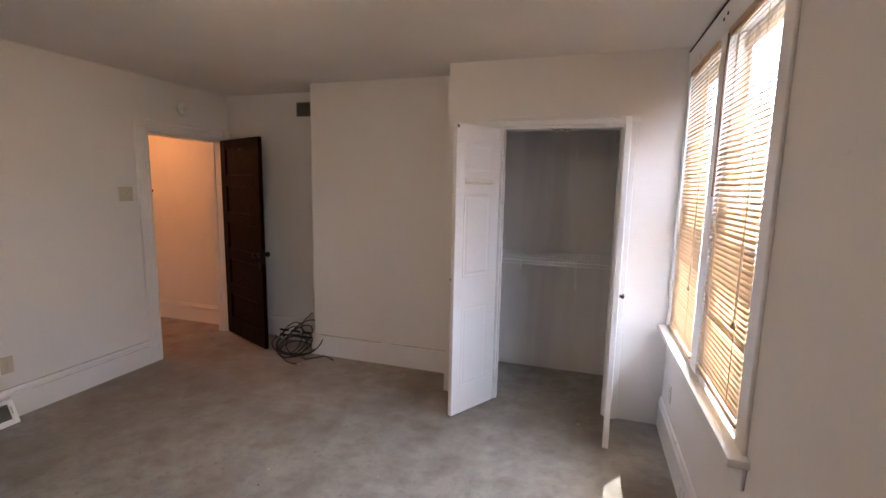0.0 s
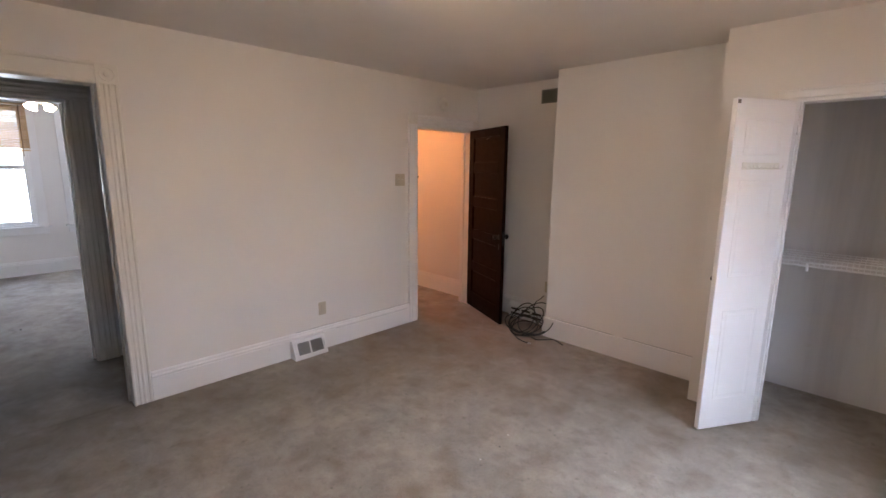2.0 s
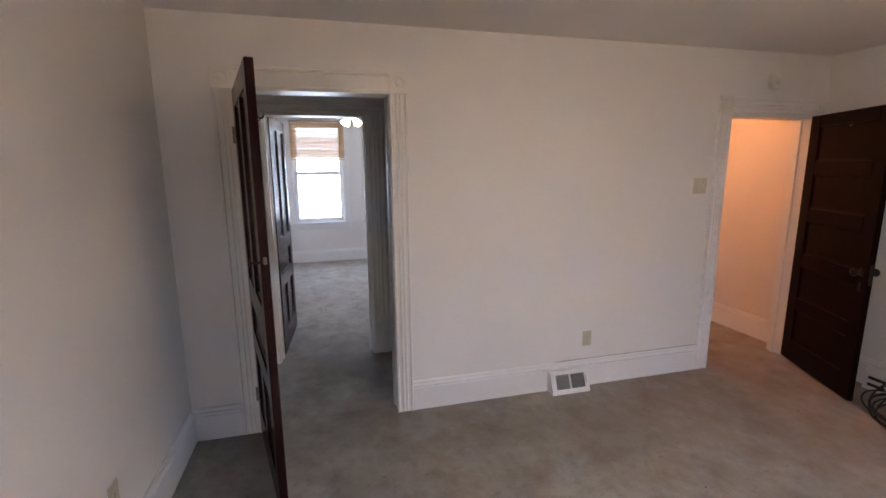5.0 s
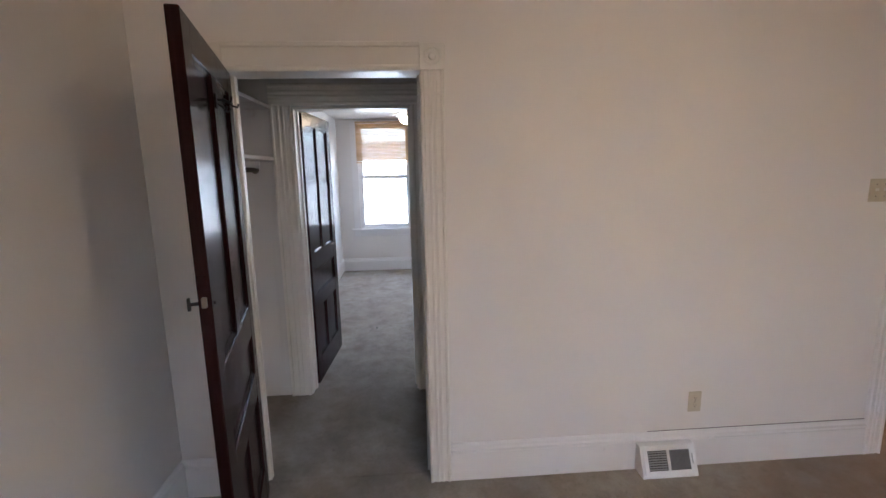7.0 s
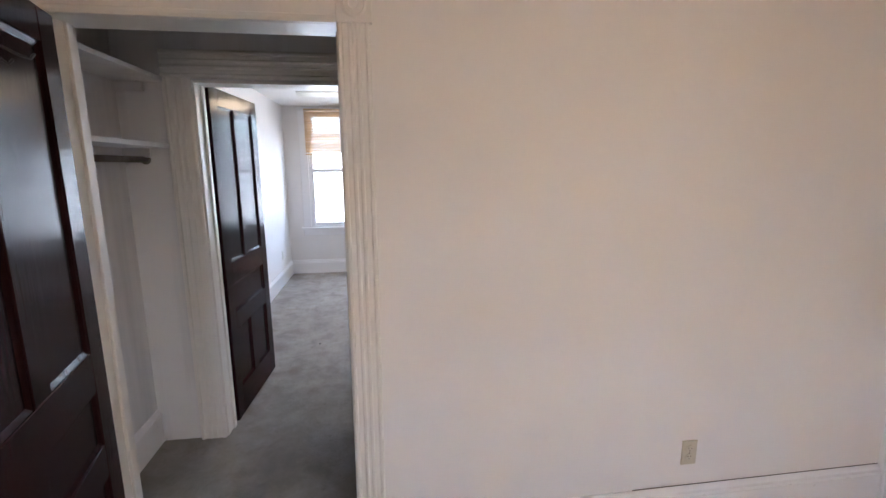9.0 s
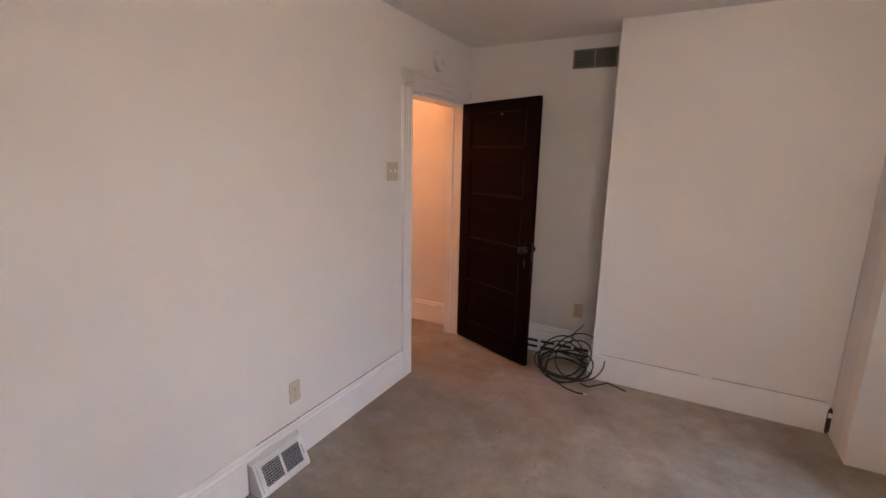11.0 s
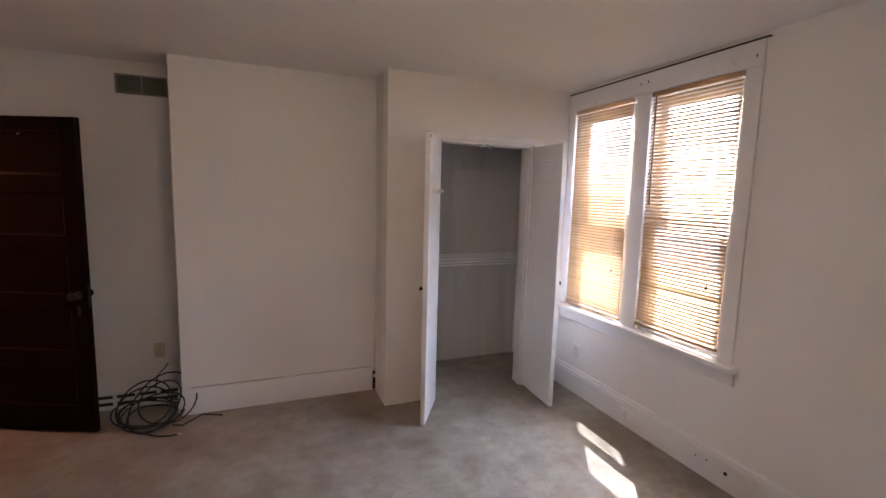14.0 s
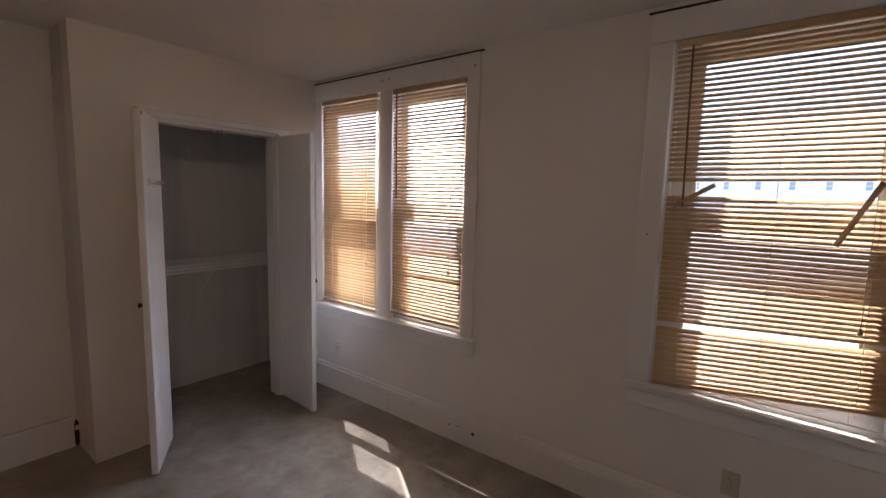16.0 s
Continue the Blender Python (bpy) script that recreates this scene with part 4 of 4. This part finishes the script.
# coil of black cable leaning on the register
rng = random.Random(5)
cc = thing("cable_coil", "tangled coil of black cable on the carpet", "cable", pose(-2.14, 3.32, 0))
pts = []
ph, turns = 0.4, 9
cxy = [(rng.uniform(-0.09, 0.08), rng.uniform(-0.05, 0.06), rng.uniform(0.13, 0.25), rng.uniform(0.10, 0.19), rng.uniform(0.55, 1.15) if k % 3 else rng.uniform(0.0, 0.15), rng.uniform(-0.9, 0.9)) for k in range(turns + 1)]
steps = 26
for k in range(turns * steps):
    f = k / steps
    i = int(f)
    w = f - i
    w = w * w * (3 - 2 * w)
    ox, oy, ra, rb, tilt, yaw = [p * (1 - w) + q * w for p, q in zip(cxy[i], cxy[i + 1])]
    a = ph + 2 * math.pi * f
    u, v = ra * math.cos(a), rb * math.sin(a)
    z = 0.008 + (v + rb) * math.sin(tilt) + 0.012 * (1 + math.sin(3.1 * f))
    x, y = u, v * math.cos(tilt)
    pts.append((ox + x * math.cos(yaw) - y * math.sin(yaw), oy + x * math.sin(yaw) * 0.6 + y * math.cos(yaw), max(0.007, z)))
part("cable", tube(B(), pts, 0.0052, 8), M_CABLE, cc, "", True)
tail = [(0.10, -0.08, 0.012), (0.16, -0.10, 0.008), (0.22, -0.03, 0.007), (0.27, 0.03, 0.007), (0.34, 0.0, 0.007), (0.40, -0.03, 0.007)]
part("loose_end", tube(B(), tail, 0.0052, 8), M_CABLE, cc, "", True)
tail2 = [(-0.05, -0.16, 0.02), (0.03, -0.20, 0.008), (0.10, -0.22, 0.007), (0.15, -0.215, 0.007)]
part("loose_end", tube(B(), tail2, 0.0052, 8), M_CABLE, cc, "", True)
part("plug", cyl(B(), (0.15, -0.215, 0.007), (0.175, -0.212, 0.007), 0.006, seg=10), M_STEEL, cc, "bright metal cable plug", True)
part("loose_end", tube(B(), [(-0.02, 0.10, 0.22), (-0.01, 0.13, 0.29), (0.03, 0.16, 0.33), (0.05, 0.18, 0.36)], 0.004, 8), M_CABLE, cc, "", True)

# cable box at the end of the chimney's baseboard
jb = thing("cable_jack", "dark cable jack at the end of baseboard", "jack", pose(-0.632, 3.385, 0))
part("body", box(B(), -0.013, 0.013, -0.010, 0.010, 0.012, 0.150, 0.002), M_SLOT, jb)
part("clip", box(B(), -0.010, 0.010, -0.014, -0.010, 0.105, 0.135, 0.002), M_IVORY, jb)
part("clip", box(B(), -0.010, 0.010, -0.014, -0.010, 0.170, 0.190, 0.002), M_IVORY, jb)
part("stem", box(B(), -0.004, 0.004, -0.008, 0.008, 0.0, 0.18, 0.001), M_SLOT, jb)


# ---- closet fittings ----
def wire_shelf(z, label, xa, xb, lip=True):
    s = thing("wire_shelf", label, "shelf", pose(0, 0, z), "closet wire shelves")
    for y in (3.478, 3.585, 3.69, 3.803):
        part("rail", cyl(B(), (xa, y, 0), (xb, y, 0), 0.0042, seg=6), M_WIRE, s)
    if lip:
        for dz in (-0.026, -0.052):
            part("lip_rail", cyl(B(), (xa, 3.474, dz), (xb, 3.474, dz), 0.0062, seg=6), M_WIRE, s)
    bm = B()
    pts = [(0, 3.803, 0.004), (0, 3.476, 0.004), (0, 3.472, -0.004), (0, 3.472, -0.052 if lip else -0.012)]
    tube(bm, pts, 0.0021, 5)
    me = to_mesh("cross_wire", bm, M_WIRE)
    n = int((xb - xa) / 0.0265)
    for i in range(n):
        o = new("cross_wire", me)
        o.parent = s
        o.location = (xa + 0.012 + i * (xb - xa - 0.024) / (n - 1), 0, 0)
    for x in ((0.31,) if lip else ()):
        part("bracket", tube(B(), [(x, 3.49, -0.010), (x, 3.52, -0.045), (x, 3.78, -0.265), (x, 3.807, -0.285)], 0.005, 6), M_WIRE, s, "white diagonal support bracket")
        part("bracket_foot", box(B(), x - 0.008, x + 0.008, 3.802, 3.81, -0.31, -0.265, 0.002), M_WIRE, s)
    if lip:
        part("lip_clip", box(B(), -0.126, -0.110, 3.464, 3.480, -0.085, -0.030, 0.003), M_WIRE, s, "white plastic rail clip")
    else:
        part("wall_clip", box(B(), 0.255, 0.275, 3.796, 3.81, -0.26, -0.165, 0.003), M_WIRE, s, "white plastic wall clip")
    return s


wire_shelf(1.035, "white coated wire shelf across the closet", -0.495, 0.915)
wire_shelf(2.075, "white coated wire shelf at top of closet", -0.495, 0.915, False)
tr = thing("closet_catch", "pair of metal catches under the closet head", "catch", pose(0.17, 3.10, CO[2] - 0.02))
for dx in (-0.035, 0.035):
    part("catch", box(B(), dx - 0.024, dx + 0.024, -0.012, 0.012, -0.012, 0.0, 0.003), M_STEEL, tr)
    part("roller", cyl(B(), (dx, -0.012, -0.016), (dx, 0.012, -0.016), 0.006, seg=10), M_PLASTIC, tr)

# ---- walk-through closet fittings ----
for z, lab in ((1.705, "lower painted closet shelf board"), (2.04, "upper painted closet shelf board")):
    solid("closet_shelf", box(B(), -4.228, -3.345, -0.938, -0.70, z, z + 0.022, 0.002), M_CLOSET, "white painted wooden shelf in walk-through closet", "shelf", kind="thing")
    solid("shelf_cleat", box(B(), -4.228, -4.208, -0.938, -0.80, z - 0.05, z - 0.002, 0.002), M_CLOSET, "white painted cleat under closet shelf", "cleat", kind="thing")
rod = thing("closet_rod", "brown wooden hanging rod under closet shelf", "rod", pose(0, 0, 0))
part("pole", cyl(B(), (-4.222, -0.835, 1.645), (-3.346, -0.835, 1.645), 0.016, seg=14), M_ROD, rod, "", True)
for x in (-4.226, -3.349):
    part("socket", cyl(B(), (x - 0.004, -0.835, 1.645), (x + 0.004, -0.835, 1.645), 0.026, seg=14), M_METAL, rod, "", True)

# strike hook on the hall jamb
hk = thing("door_hook", "small dark metal hook on the hall jamb", "hook", pose(-3.25, HL[0] + 0.02, 1.495))
part("plate", box(B(), -0.010, 0.010, 0.0, 0.003, -0.02, 0.02, 0.001), M_METAL, hk)
part("arm", tube(B(), [(0, 0.002, 0.004), (0, 0.03, 0.004), (0, 0.048, -0.004), (0, 0.052, 0.012)], 0.006, 6), M_BLACK_METAL, hk)

# nail hooks and bracket stubs on the window heads
for y, z in ((W2[0] - 0.055, WZ1 + 0.055), (W2[1] + 0.03, WZ1 + 0.075), (W1[0] - 0.03, WZ1 + 0.070)):
    solid("curtain_hook", box(B(), 0.898, 0.9045, y - 0.002, y + 0.002, z - 0.008, z + 0.006, 0.001), M_CRACK, "small dark curtain rod bracket on head board", "hook", kind="thing", group="curtain hooks")
for y, z, r in ((1.486, 0.10, 0.011), (1.601, 0.115, 0.005), (1.672, 0.105, 0.005)):
    solid("baseboard_hole", lathe(B(), [(r, 0), (r, 0.002), (r * 0.3, 0.002)], Matrix.Translation((0.899, y, z)) @ Matrix.Rotation(radians(-90), 4, "Y"), 12), M_SLOT, "dark round hole plug in the baseboard", "plug", kind="thing", group="baseboard plugs")
solid("wall_nail", cyl(B(), (0.907, 0.555, 1.427), (0.898, 0.555, 1.427), 0.0035, seg=8), M_SLOT, "small dark nail in the window casing", "nail", kind="thing")

solid("wall_patch", lathe(B(), [(0.016, 0), (0.014, 0.0015), (0.004, 0.002)], Matrix.Translation((0.92, 1.166, 1.676)) @ Matrix.Rotation(radians(-90), 4, "Y") @ Matrix.Diagonal((0.5, 1.3, 1, 1)), 14), M_TRIM_OLD, "small smear of filler on the wall", "wall mark", kind="thing")
solid("carpet_seam", extrude(B(), [(-0.012, 0), (-0.006, 0.003), (0.006, 0.003), (0.012, 0)], (-3.27, CL[0] + 0.015, 0), (1, 0, 0), (0, 0, 1), (0, CL[1] - CL[0] - 0.03, 0)), M_CARPET, "raised carpet seam in the closet doorway", "carpet seam", kind="structure")

def carpet_ridge(p, q):
    p, q = Vector((*p, 0)), Vector((*q, 0))
    d = (q - p).normalized()
    bm = B()
    rows = []
    for i in range(13):
        f = i / 12
        h = 0.006 * math.sin(math.pi * f) ** 0.7
        c = p + (q - p) * f
        side = Vector((-d.y, d.x, 0))
        rows.append([bm.verts.new(c + side * a + Vector((0, 0, h * b + 0.0005))) for a, b in ((-0.03, 0), (-0.012, 0.6), (0, 1), (0.012, 0.6), (0.03, 0))])
    for a, b in zip(rows, rows[1:]):
        for k in range(4):
            bm.faces.new((a[k], a[k + 1], b[k + 1], b[k]))
    bmesh.ops.recalc_face_normals(bm, faces=bm.faces)
    solid("carpet_ridge", bm, M_CARPET, "low loose ridge rucked up in the carpet", "carpet ridge", smooth=True)


carpet_ridge((-3.06, 0.248), (-2.60, 0.237))
carpet_ridge((-3.09, 1.853), (-2.60, 1.826))

# crumbs of lint on the carpet
rng = random.Random(11)
for i in range(14):
    x, y = rng.uniform(-2.6, 0.4), rng.uniform(0.4, 2.9)
    bmk = B()
    bmesh.ops.create_icosphere(bmk, subdivisions=1, radius=rng.uniform(0.003, 0.006), matrix=Matrix.Translation((x, y, 0.002)) @ Matrix.Diagonal((1.4, 0.8, 0.5, 1)))
    solid("carpet_crumb", bmk, M_SLOT if i % 3 else M_IVORY, "tiny crumb lying on the carpet", "crumb", kind="thing", group="carpet crumbs")
solid("carpet_crumb", box(B(), -5.62, -5.60, -0.20, -0.185, 0.0, 0.006, 0.002), M_SLOT, "dark crumb on the far carpet", "crumb", kind="thing", group="carpet crumbs")


# ---- outside ----
solid("ground", box(B(), -400, 400, -400, 400, -3.6, -3.4), M_GROUND, "dry grass and paved yards around the house", "ground")


def house(label, x0, x1, y0, y1, top, face, siding, rows, cols):
    """A flat-roofed town house; face is the side (+1 or -1 along x) on which its windows show."""
    h = thing("house", label, "house", pose((x0 + x1) / 2, (y0 + y1) / 2, -3.4), "town houses around")
    hx, hy = (x1 - x0) / 2, (y1 - y0) / 2
    H = top + 3.4
    part("wall", box(B(), -hx, hx, -hy, hy, 0, H), siding, h)
    part("roof", box(B(), -hx - 0.25, hx + 0.25, -hy - 0.25, hy + 0.25, H, H + 0.22, 0.03), M_ROOF, h, "grey flat roof with eaves")
    xf = face * hx
    for zr in rows:
        for yc in cols:
            a, b = sorted((xf - 0.02, xf + face * 0.06))
            w = part("window", box(B(), a, b, yc - 0.5, yc + 0.5, zr - 0.8, zr + 0.8, 0.02), M_WIN, h, "white framed window")
            a, b = sorted((xf + face * 0.05, xf + face * 0.065))
            part("pane", box(B(), a, b, yc - 0.42, yc + 0.42, zr - 0.72, zr - 0.03), M_PANE, w)
            part("pane", box(B(), a, b, yc - 0.42, yc + 0.42, zr + 0.03, zr + 0.72), M_PANE, w)
    return h


house("white sided row of houses beyond the yards", 100, 115, -60, 70, 8.5, -1, M_HOUSE, (2.4, 5.4, 8.4), tuple(range(-40, 41, 5)))
house("tan sided low house beyond the yard", 24, 34, 18, 34, 0.4, -1, M_HOUSE2, (1.9,), (-5, 0, 5))
house("white sided house across the street", -34, -24, -9, 9, 2.9, 1, M_HOUSE, (1.6, 4.4), (-6, -3, 0, 3, 6))
